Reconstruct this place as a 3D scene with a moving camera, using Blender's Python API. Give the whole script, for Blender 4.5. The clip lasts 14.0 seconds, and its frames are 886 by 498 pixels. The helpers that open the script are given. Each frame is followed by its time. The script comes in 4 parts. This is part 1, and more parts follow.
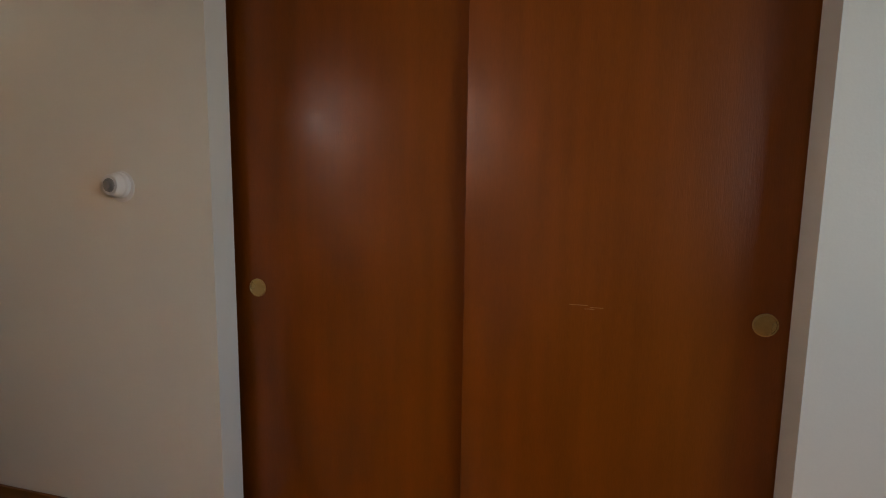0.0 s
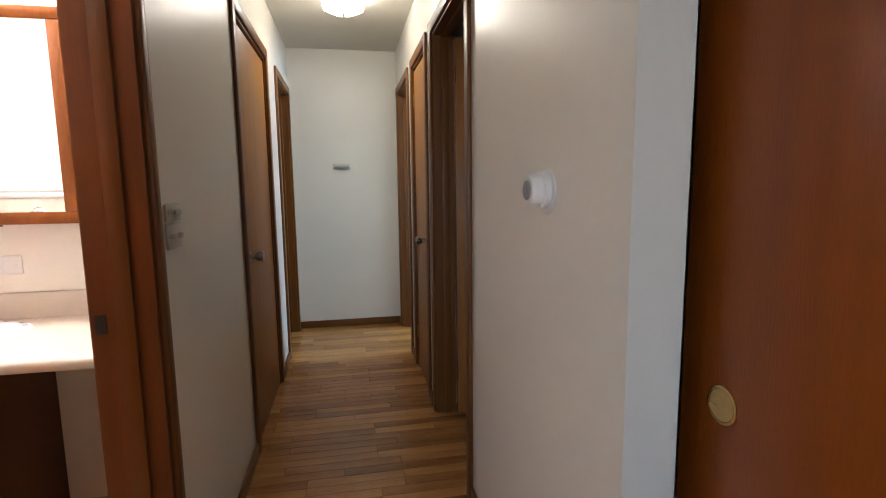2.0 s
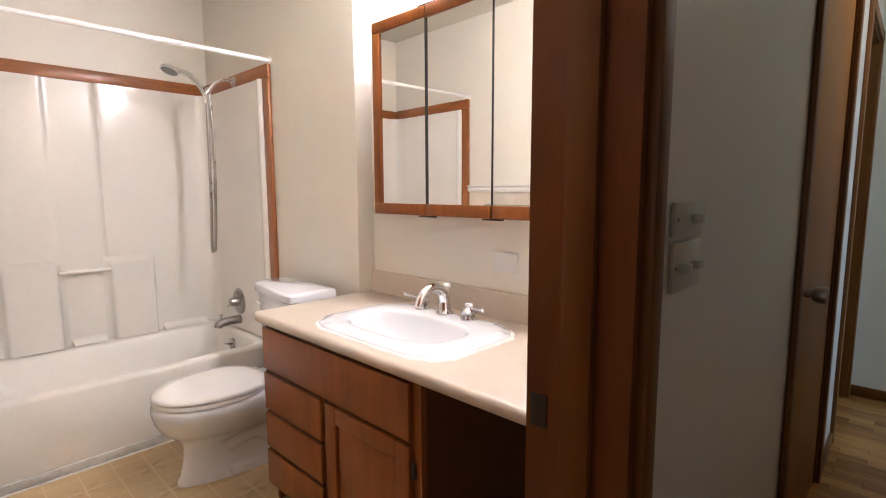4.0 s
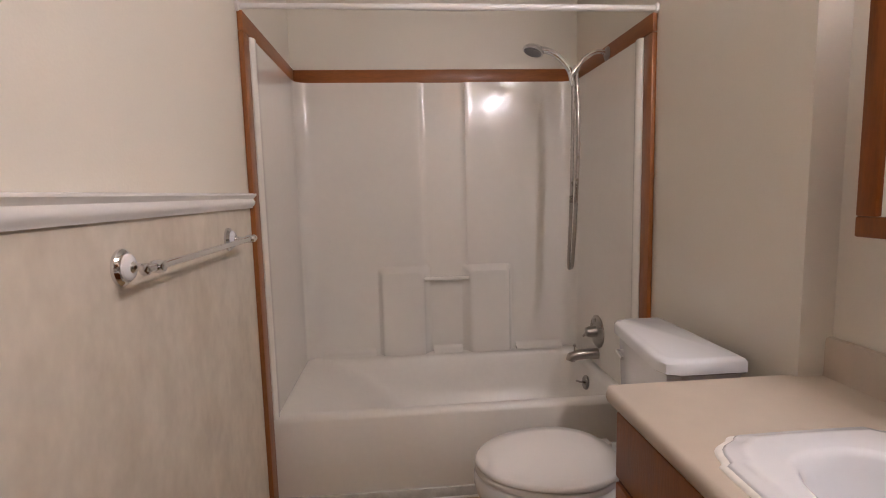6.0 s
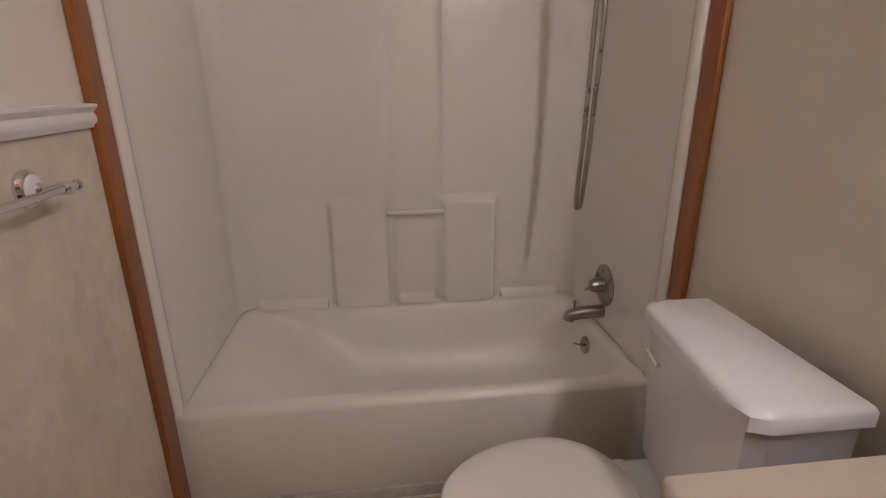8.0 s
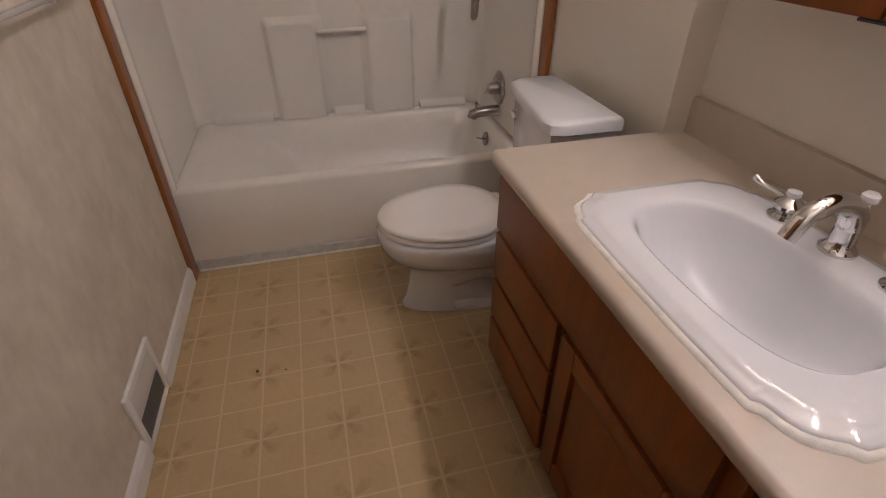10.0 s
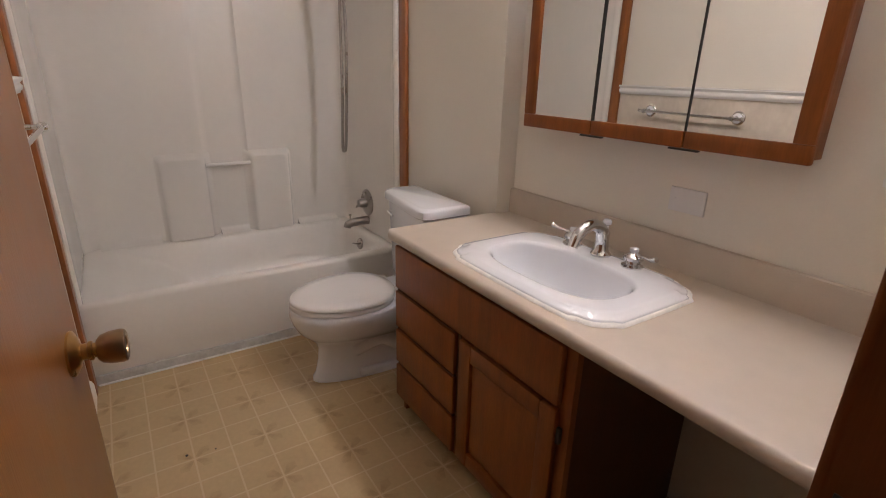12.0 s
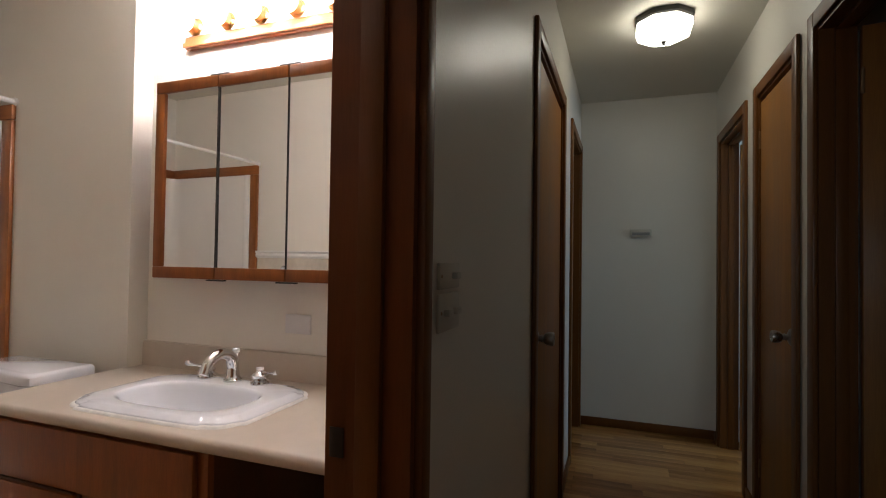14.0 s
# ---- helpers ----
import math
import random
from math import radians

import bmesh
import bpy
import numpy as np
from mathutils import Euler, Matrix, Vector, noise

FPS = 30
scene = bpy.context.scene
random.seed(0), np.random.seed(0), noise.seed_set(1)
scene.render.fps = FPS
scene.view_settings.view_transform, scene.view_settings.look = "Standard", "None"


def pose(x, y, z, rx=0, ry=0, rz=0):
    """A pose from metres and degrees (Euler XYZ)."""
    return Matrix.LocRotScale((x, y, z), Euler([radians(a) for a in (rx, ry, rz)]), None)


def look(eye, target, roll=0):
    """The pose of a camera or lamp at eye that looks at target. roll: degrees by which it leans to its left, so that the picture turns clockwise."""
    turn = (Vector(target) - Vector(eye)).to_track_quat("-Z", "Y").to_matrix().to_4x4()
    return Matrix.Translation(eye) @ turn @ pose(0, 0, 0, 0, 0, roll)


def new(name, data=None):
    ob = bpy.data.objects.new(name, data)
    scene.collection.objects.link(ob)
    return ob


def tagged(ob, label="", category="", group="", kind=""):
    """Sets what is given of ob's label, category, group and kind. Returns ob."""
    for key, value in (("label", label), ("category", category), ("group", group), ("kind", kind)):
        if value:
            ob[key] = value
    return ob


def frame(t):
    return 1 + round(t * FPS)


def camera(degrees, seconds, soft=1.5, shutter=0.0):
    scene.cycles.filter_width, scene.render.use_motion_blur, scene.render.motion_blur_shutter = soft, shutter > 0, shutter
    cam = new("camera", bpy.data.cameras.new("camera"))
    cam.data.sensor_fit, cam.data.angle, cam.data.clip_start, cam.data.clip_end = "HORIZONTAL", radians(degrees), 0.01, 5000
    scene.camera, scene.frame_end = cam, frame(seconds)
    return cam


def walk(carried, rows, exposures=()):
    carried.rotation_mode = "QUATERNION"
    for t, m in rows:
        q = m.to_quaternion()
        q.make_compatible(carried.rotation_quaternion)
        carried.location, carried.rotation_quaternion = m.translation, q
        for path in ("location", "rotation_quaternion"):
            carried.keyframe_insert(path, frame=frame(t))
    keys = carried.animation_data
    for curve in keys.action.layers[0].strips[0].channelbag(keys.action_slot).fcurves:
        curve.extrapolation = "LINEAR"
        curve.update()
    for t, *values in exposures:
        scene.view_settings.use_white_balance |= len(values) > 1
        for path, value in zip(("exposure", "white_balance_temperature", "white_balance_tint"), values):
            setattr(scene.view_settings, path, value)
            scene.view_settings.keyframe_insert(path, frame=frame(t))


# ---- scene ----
cam = camera(83.5, 14.0, soft=1.1)
PATH = [
    (0, (-0.073, -0.236, 1.205), (1.841, 0.244, 0.968), 0.8),
    (0.5, (0.16, -0.185, 1.21), (1.915, 0.705, 0.957), 0.7),
    (1, (0.422, -0.104, 1.193), (1.705, 1.407, 0.926), 0.0),
    (1.5, (0.602, 0.002, 1.214), (1.37, 1.831, 0.954), -0.8),
    (2, (0.807, 0.12, 1.216), (1.178, 2.069, 0.963), -0.7),
    (2.5, (0.887, 0.302, 1.197), (0.886, 2.286, 0.942), -0.4),
    (3, (0.804, 0.538, 1.198), (0.412, 2.483, 0.95), -0.3),
    (3.5, (0.682, 0.711, 1.194), (-0.132, 2.522, 0.949), -0.1),
    (4, (0.579, 0.826, 1.195), (-0.795, 2.26, 0.956), -0.2),
    (4.2, (0.53, 0.882, 1.199), (-1.051, 2.081, 0.952), -0.7),
    (6.3, (-0.21, 1.173, 1.213), (-2.192, 1.326, 0.989), -1.3),
    (6.5, (-0.303, 1.17, 1.233), (-2.283, 1.332, 1.002), -1.0),
    (7, (-0.478, 1.204, 1.241), (-2.457, 1.372, 1.007), -0.7),
    (7.5, (-0.626, 1.269, 1.265), (-2.589, 1.461, 0.933), -0.6),
    (8, (-0.661, 1.281, 1.258), (-2.546, 1.498, 0.626), -0.4),
    (8.5, (-0.57, 1.275, 1.247), (-2.315, 1.47, 0.289), -0.7),
    (9, (-0.408, 1.254, 1.247), (-2.09, 1.467, 0.185), -0.7),
    (11.3, (0.23, 1.087, 1.244), (-1.288, 1.901, 0.228), 0.8),
    (11.5, (0.26, 1.027, 1.246), (-1.264, 1.905, 0.295), 1.1),
    (12, (0.32, 0.887, 1.264), (-1.253, 1.927, 0.597), 1.4),
    (12.5, (0.336, 0.786, 1.236), (-1.250, 1.998, 0.999), 1.4),
    (13, (0.386, 0.71, 1.217), (-0.989, 2.162, 1.255), 1.0),
    (13.5, (0.506, 0.683, 1.2), (-0.598, 2.35, 1.241), 0.6),
    (14, (0.64, 0.706, 1.185), (-0.035, 2.588, 1.224), 0.8),
]

EXPOSURES = [(0, 1.4, 7000, 11), (0.5, 1.65, 6950, 13), (1.0, 1.9, 6850, 16), (1.5, 2.05, 6500, 14), (2.0, 2.05, 6250, 12), (3.0, 1.63, 6300, 10), (4.0, 1.32, 6100, 8), (4.2, 1.17, 6100, 8),
             (5.2, 0.5, 6200, 9), (6.3, 0.16, 6400, 13), (7.5, 0.0, 6450, 14), (9.0, -0.06, 6550, 13), (11.5, 0.1, 6300, 11), (12.5, 0.34, 6200, 9), (13.0, 0.34, 6250, 10), (14.0, 0.15, 6250, 8)]
walk(cam, [(t, look(eye, target, roll)) for t, eye, target, roll in PATH], EXPOSURES)

# ---- light ----
world = bpy.data.worlds.new("sky")
scene.world = world
world.use_nodes = True
sky = world.node_tree.nodes.new("ShaderNodeTexSky")
sky.sky_type, sky.sun_disc = "NISHITA", False
sky.sun_elevation, sky.sun_rotation = radians(40), radians(200)
world.node_tree.links.new(sky.outputs[0], world.node_tree.nodes["Background"].inputs[0])
world.node_tree.nodes["Background"].inputs[1].default_value = 0.12
sun = new("sun", bpy.data.lights.new("sun", "SUN"))
sun.data.energy, sun.data.angle, sun.data.color = 1.0, radians(12), (1, 0.95, 0.88)
sun.matrix_world = look((0, 0, 20), (0.35 * 17, 17, 0), 0)
BULB, HALL_LAMP, DAY_SOUTH, DAY_EAST = 88.0, 10.0, 7.5, 25.0


def daylight(name, eye, target, w, h, power):
    ob = new(name, bpy.data.lights.new(name, "AREA"))
    ob.data.shape, ob.data.size, ob.data.size_y, ob.data.energy = "RECTANGLE", w, h, power
    ob.data.color = (0.5, 0.73, 1.0)
    ob.matrix_world = look(eye, target)
    return ob


daylight("daylight_south", (-0.2, -2.58, 1.6), (-0.2, 0, 1.6), 1.5, 1.1, DAY_SOUTH)
daylight("daylight_east", (3.58, 4.0, 1.4), (0, 3.9, 1.2), 0.8, 1.1, DAY_EAST)

# ---- materials ----
def mat(name, colour, rough=0.5, metal=0.0, vary=0.06, scale=6.0, fine=90.0, bump=0.05, stretch=(1, 1, 1), coat=0.0, second=None, spread=0.5, by_piece=0.0):
    """A surface whose colour and gloss vary at two scales, with fine relief."""
    m = bpy.data.materials.new(name)
    m.use_nodes = True
    nt = m.node_tree
    n, l = nt.nodes, nt.links
    b = n["Principled BSDF"]
    b.inputs["Metallic"].default_value, b.inputs["Coat Weight"].default_value = metal, coat
    b.inputs["Coat Roughness"].default_value = 0.12
    co = n.new("ShaderNodeTexCoord")
    mp = n.new("ShaderNodeMapping")
    mp.inputs["Scale"].default_value = stretch
    l.new(co.outputs["Object"], mp.inputs[0])
    big, small = n.new("ShaderNodeTexNoise"), n.new("ShaderNodeTexNoise")
    big.inputs["Scale"].default_value, big.inputs["Detail"].default_value = scale, 4
    small.inputs["Scale"].default_value, small.inputs["Detail"].default_value = fine, 3
    l.new(mp.outputs[0], big.inputs["Vector"])
    l.new(mp.outputs[0], small.inputs["Vector"])
    add = n.new("ShaderNodeMath")
    add.operation = "MULTIPLY_ADD"
    add.inputs[1].default_value = 0.35
    l.new(small.outputs[0], add.inputs[0])
    half = n.new("ShaderNodeMath")
    half.operation = "MULTIPLY"
    half.inputs[1].default_value = 0.65
    l.new(big.outputs[0], half.inputs[0])
    l.new(half.outputs[0], add.inputs[2])
    value = add.outputs[0]
    if by_piece:
        info = n.new("ShaderNodeObjectInfo")
        more = n.new("ShaderNodeMath")
        more.operation = "MULTIPLY_ADD"
        more.inputs[1].default_value = by_piece
        l.new(info.outputs["Random"], more.inputs[0])
        shift = n.new("ShaderNodeMath")
        shift.operation = "SUBTRACT"
        shift.inputs[1].default_value = by_piece / 2
        l.new(value, shift.inputs[0])
        l.new(shift.outputs[0], more.inputs[2])
        value = more.outputs[0]
    ramp = n.new("ShaderNodeValToRGB")
    ramp.color_ramp.elements[0].position, ramp.color_ramp.elements[1].position = 0.5 - spread / 2, 0.5 + spread / 2
    low = [c * (1 - vary) for c in colour]
    high = second or [min(1, c * (1 + vary)) for c in colour]
    ramp.color_ramp.elements[0].color, ramp.color_ramp.elements[1].color = (*low, 1), (*high, 1)
    l.new(value, ramp.inputs[0])
    l.new(ramp.outputs[0], b.inputs["Base Color"])
    rr = n.new("ShaderNodeMapRange")
    rr.inputs["To Min"].default_value, rr.inputs["To Max"].default_value = max(0.02, rough - 0.06), min(1, rough + 0.06)
    l.new(big.outputs[0], rr.inputs[0])
    l.new(rr.outputs[0], b.inputs["Roughness"])
    if bump:
        bp = n.new("ShaderNodeBump")
        bp.inputs["Strength"].default_value, bp.inputs["Distance"].default_value = bump, 0.004
        l.new(small.outputs[0], bp.inputs["Height"])
        l.new(bp.outputs[0], b.inputs["Normal"])
    return m


def glow(name, colour, strength):
    m = bpy.data.materials.new(name)
    m.use_nodes = True
    b = m.node_tree.nodes["Principled BSDF"]
    b.inputs["Base Color"].default_value = (*colour, 1)
    b.inputs["Emission Color"].default_value, b.inputs["Emission Strength"].default_value = (*colour, 1), strength
    return m


PAINT = mat("cream_wall_paint", (0.755, 0.71, 0.625), 0.38, vary=0.03, scale=2.5, fine=160, bump=0.12)
HALL_PAINT = mat("white_hall_paint", (0.74, 0.71, 0.64), 0.36, vary=0.03, scale=2.5, fine=160, bump=0.12)
CEIL = mat("ceiling_paint", (0.66, 0.63, 0.55), 0.7, vary=0.04, scale=3, fine=220, bump=0.3)
PAPER = mat("mottled_wallpaper", (0.60, 0.53, 0.44), 0.55, vary=0.06, scale=10, fine=38, bump=0.15, stretch=(1, 1, 0.65), second=(0.74, 0.67, 0.57), spread=0.42)
WHITE_TRIM = mat("white_gloss_trim", (0.80, 0.78, 0.76), 0.35, vary=0.04, bump=0.05)
OAK = mat("honey_oak_trim", (0.28, 0.09, 0.018), 0.4, vary=0.35, scale=5, fine=40, bump=0.08, stretch=(6, 6, 0.6), coat=0.2)
OAK_FLAT = mat("honey_oak_rail", (0.28, 0.09, 0.018), 0.4, vary=0.35, scale=5, fine=40, bump=0.08, stretch=(0.6, 0.6, 6), coat=0.2)
DARK_WOOD = mat("dark_stained_casing", (0.15, 0.054, 0.009), 0.45, vary=0.22, scale=5, fine=50, bump=0.1, stretch=(7, 7, 0.5), coat=0.1)
JAMB_WOOD = mat("red_brown_jamb", (0.17, 0.057, 0.014), 0.42, vary=0.22, scale=5, fine=50, bump=0.1, stretch=(7, 7, 0.5), coat=0.1)
HALL_DOOR = mat("brown_door_veneer", (0.32, 0.14, 0.032), 0.46, vary=0.3, scale=3, fine=45, bump=0.06, stretch=(8, 8, 0.5), coat=0.04)
CLOSET_DOOR = mat("orange_mahogany_veneer", (0.21, 0.049, 0.002), 0.36, vary=0.22, scale=2.2, fine=45, bump=0.16, stretch=(7, 7, 0.7), coat=0.08)
BATH_DOOR = mat("amber_door_veneer", (0.235, 0.085, 0.02), 0.35, vary=0.25, scale=3, fine=45, bump=0.06, stretch=(8, 8, 0.5), coat=0.25)
CABINET = mat("oak_cabinet_wood", (0.225, 0.067, 0.011), 0.42, vary=0.3, scale=5, fine=45, bump=0.1, stretch=(6, 6, 0.7), coat=0.06)
# Cabinet wood again, darkened to paint the shade of knee space, toe and gaps.
CAB_SHADE = mat("shaded_cabinet_wood", (0.10, 0.034, 0.011), 0.5, vary=0.25, scale=4, fine=45, bump=0.05, stretch=(5, 5, 0.6))
ACRYLIC = mat("white_gelcoat", (0.82, 0.785, 0.73), 0.16, vary=0.03, scale=2, fine=30, bump=0.02, coat=0.5)
TUB = mat("worn_tub_enamel", (0.82, 0.785, 0.73), 0.34, vary=0.04, scale=3, fine=40, bump=0.02, coat=0.12)
CERAMIC = mat("white_vitreous_china", (0.80, 0.81, 0.84), 0.1, vary=0.02, scale=3, fine=60, bump=0.0, coat=0.6)
SEAT_WHITE = mat("white_enamel_seat", (0.80, 0.77, 0.74), 0.2, vary=0.02, bump=0.0, coat=0.3)
LAMINATE = mat("beige_laminate", (0.53, 0.455, 0.375), 0.38, vary=0.06, scale=14, fine=420, bump=0.02)
CHROME = mat("polished_chrome", (0.72, 0.72, 0.73), 0.06, metal=1.0, vary=0.05, bump=0.0)
NICKEL = mat("brushed_nickel", (0.38, 0.35, 0.32), 0.28, metal=1.0, vary=0.1, bump=0.02)
BRASS = mat("worn_brass", (0.55, 0.36, 0.14), 0.28, metal=1.0, vary=0.2, bump=0.03)
ANTIQUE = mat("antique_brass", (0.36, 0.24, 0.14), 0.3, metal=1.0, vary=0.2, bump=0.03)
BLACK = mat("black_iron", (0.03, 0.028, 0.025), 0.45, vary=0.2, bump=0.05)
SCRATCH = mat("scratched_veneer", (0.42, 0.22, 0.09), 0.6, vary=0.2, bump=0.05)
PLASTIC = mat("white_plastic", (0.72, 0.70, 0.68), 0.35, vary=0.03, bump=0.02)
IVORY = mat("ivory_plastic", (0.55, 0.53, 0.46), 0.35, vary=0.04, bump=0.02)
GREY = mat("grey_plastic", (0.22, 0.22, 0.22), 0.4, vary=0.08, bump=0.02)
CAULK = mat("stained_caulk", (0.80, 0.78, 0.74), 0.55, vary=0.15, scale=30, bump=0.2)
GREY_CAULK = mat("grey_caulk_strip", (0.56, 0.54, 0.51), 0.6, vary=0.2, scale=25, bump=0.2)
PLANK = mat("oak_floor_strip", (0.195, 0.074, 0.019), 0.24, vary=0.2, scale=6, fine=40, bump=0.04, stretch=(0.6, 3, 3), coat=0.18, second=(0.50, 0.235, 0.07), spread=0.8, by_piece=0.55)
UNDER = mat("floor_joint", (0.10, 0.05, 0.02), 0.7)
MIRROR = mat("silvered_mirror", (0.90, 0.90, 0.88), 0.03, metal=1.0, vary=0.0, bump=0.0)
MIRROR.node_tree.nodes["Principled BSDF"].inputs["Roughness"].default_value = 0.0
for lk in list(MIRROR.node_tree.nodes["Principled BSDF"].inputs["Roughness"].links):
    MIRROR.node_tree.links.remove(lk)
BULB_GLOW = glow("lit_bulb_glass", (1.0, 0.915, 0.945), BULB)
LAMP_GLOW = glow("lit_frosted_glass", (1.0, 0.93, 0.78), HALL_LAMP)


def vinyl():
    """Printed vinyl sheet: small squares with pale lines, and a leaf motif at the crossings of larger squares."""
    m = mat("cream_vinyl_sheet", (0.51, 0.37, 0.20), 0.36, vary=0.14, scale=3.5, fine=55, bump=0.03)
    n, l = m.node_tree.nodes, m.node_tree.links
    b = n["Principled BSDF"]
    base = b.inputs["Base Color"].links[0].from_socket

    def op(kind, a, c=None, third=None):
        x = n.new("ShaderNodeMath")
        x.operation = kind
        for i, v in enumerate((a, c, third)):
            if v is None:
                continue
            if isinstance(v, (int, float)):
                x.inputs[i].default_value = v
            else:
                l.new(v, x.inputs[i])
        return x.outputs[0]

    co = n.new("ShaderNodeTexCoord")
    sp = n.new("ShaderNodeSeparateXYZ")
    l.new(co.outputs["Object"], sp.inputs[0])
    step = 0.118
    u = op("DIVIDE", op("ADD", sp.outputs[0], 1.388 + 20 * step), step)
    v = op("DIVIDE", op("ADD", sp.outputs[1], -1.059 + 20 * step), step)

    def near_line(c):
        return op("ABSOLUTE", op("SUBTRACT", op("FRACT", op("ADD", c, 0.5)), 0.5))

    def band(d, at, w):
        return op("LESS_THAN", op("ABSOLUTE", op("SUBTRACT", d, at)), w)

    line = op("MAXIMUM", band(near_line(u), 0.0, 0.024), band(near_line(v), 0.0, 0.024))
    pu = op("ABSOLUTE", op("SUBTRACT", op("FRACT", op("MULTIPLY", u, 0.5)), 0.5))
    pv = op("ABSOLUTE", op("SUBTRACT", op("FRACT", op("MULTIPLY", v, 0.5)), 0.5))
    pu, pv = op("MULTIPLY", pu, 2.0), op("MULTIPLY", pv, 2.0)
    arm = op("MINIMUM", pu, pv)
    reach = op("MAXIMUM", pu, pv)
    leaf = op("MULTIPLY", op("LESS_THAN", reach, 0.42), op("LESS_THAN", op("ABSOLUTE", op("SUBTRACT", reach, arm)), op("MULTIPLY", reach, 0.55)))
    leaf = op("MULTIPLY", leaf, op("GREATER_THAN", reach, 0.08))
    no = n.new("ShaderNodeTexNoise")
    no.inputs["Scale"].default_value = 45
    l.new(co.outputs["Object"], no.inputs["Vector"])
    leaf = op("MULTIPLY", leaf, op("MULTIPLY", op("POWER", no.outputs[0], 1.6), op("MULTIPLY", op("SUBTRACT", 0.62, reach), 2.5)))
    m1, m2 = n.new("ShaderNodeMix"), n.new("ShaderNodeMix")
    for x in (m1, m2):
        x.data_type = "RGBA"
    l.new(leaf, m1.inputs[0])
    l.new(base, m1.inputs[6])
    m1.inputs[7].default_value = (0.30, 0.20, 0.095, 1)
    l.new(op("MULTIPLY", line, 0.4), m2.inputs[0])
    l.new(m1.outputs[2], m2.inputs[6])
    m2.inputs[7].default_value = (0.72, 0.60, 0.40, 1)
    l.new(m2.outputs[2], b.inputs["Base Color"])
    return m


VINYL = vinyl()
for m_ in (DARK_WOOD, JAMB_WOOD, HALL_DOOR, CLOSET_DOOR, CABINET, CAB_SHADE, PLANK):
    m_.node_tree.nodes["Principled BSDF"].inputs["Specular IOR Level"].default_value = 0.3

# ---- mesh helpers ----
BASE = {}


def thing(name, base, label, category, group="", kind=""):
    ob = new(name)
    ob.location = base
    BASE[ob.name] = Vector(base)
    return tagged(ob, label, category, group, kind)


def mesh_of(bm, name, material, offset, smooth=35):
    bmesh.ops.recalc_face_normals(bm, faces=bm.faces)
    bmesh.ops.translate(bm, verts=bm.verts, vec=-Vector(offset))
    me = bpy.data.meshes.new(name)
    bm.to_mesh(me)
    bm.free()
    me.materials.append(material)
    if smooth:
        me.polygons.foreach_set("use_smooth", [True] * len(me.polygons))
        me.set_sharp_from_angle(angle=radians(smooth))
    return me


def part(name, bm, material, parent, label="", smooth=35):
    """One mesh, in world coordinates, as a part of a thing or of a part."""
    base = BASE[parent.name]
    ob = new(name, mesh_of(bm, name, material, base, smooth))
    ob.parent = parent
    BASE[ob.name] = base
    return tagged(ob, label)


def solid(name, bm, material, label, category, kind="", base=(0, 0, 0), smooth=35, group=""):
    ob = new(name, mesh_of(bm, name, material, base, smooth))
    ob.location = base
    BASE[ob.name] = Vector(base)
    return tagged(ob, label, category, group, kind)


def box(x0, x1, y0, y1, z0, z1, bevel=0.0, bm=None, seg=2):
    b = bmesh.new()
    bmesh.ops.create_cube(b, size=1)
    bmesh.ops.scale(b, vec=(abs(x1 - x0), abs(y1 - y0), abs(z1 - z0)), verts=b.verts)
    bmesh.ops.translate(b, vec=((x0 + x1) / 2, (y0 + y1) / 2, (z0 + z1) / 2), verts=b.verts)
    if bevel:
        bmesh.ops.bevel(b, geom=b.edges[:], offset=bevel, segments=seg, affect="EDGES", profile=0.5)
    return merge(bm, b)


def merge(bm, b):
    if bm is None:
        return b
    me = bpy.data.meshes.new("tmp")
    b.to_mesh(me)
    b.free()
    bm.from_mesh(me)
    bpy.data.meshes.remove(me)
    return bm


def loft(rings, bm=None, cap=True, closed=True):
    """Skin between rings of equally many points."""
    b = bmesh.new()
    vs = [[b.verts.new(p) for p in r] for r in rings]
    for r, q in zip(vs, vs[1:]):
        k = len(r)
        for i in range(k if closed else k - 1):
            b.faces.new((r[i], r[(i + 1) % k], q[(i + 1) % k], q[i]))
    if cap:
        b.faces.new(vs[0][::-1])
        b.faces.new(vs[-1])
    return merge(bm, b)


def frame_of(axis):
    a = Vector(axis).normalized()
    u = a.cross(Vector((0, 0, 1)) if abs(a.z) < 0.9 else Vector((1, 0, 0))).normalized()
    return a, u, a.cross(u)


def lathe(origin, axis, profile, n=24, bm=None):
    """profile: pairs of distance along the axis and radius."""
    a, u, v = frame_of(axis)
    o = Vector(origin)
    rings = []
    for d, r in profile:
        rings.append([o + a * d + (u * math.cos(2 * math.pi * i / n) + v * math.sin(2 * math.pi * i / n)) * max(r, 0.0004) for i in range(n)])
    return loft(rings, bm)


def curve_points(points, per=8):
    """A smooth line through points."""
    p = [Vector(q) for q in points]
    p = [2 * p[0] - p[1]] + p + [2 * p[-1] - p[-2]]
    out = []
    for i in range(1, len(p) - 2):
        for k in range(per):
            t = k / per
            out.append(0.5 * (2 * p[i] + (p[i + 1] - p[i - 1]) * t + (2 * p[i - 1] - 5 * p[i] + 4 * p[i + 1] - p[i + 2]) * t * t + (3 * p[i] - p[i - 1] - 3 * p[i + 1] + p[i + 2]) * t ** 3))
    out.append(p[-2])
    return out


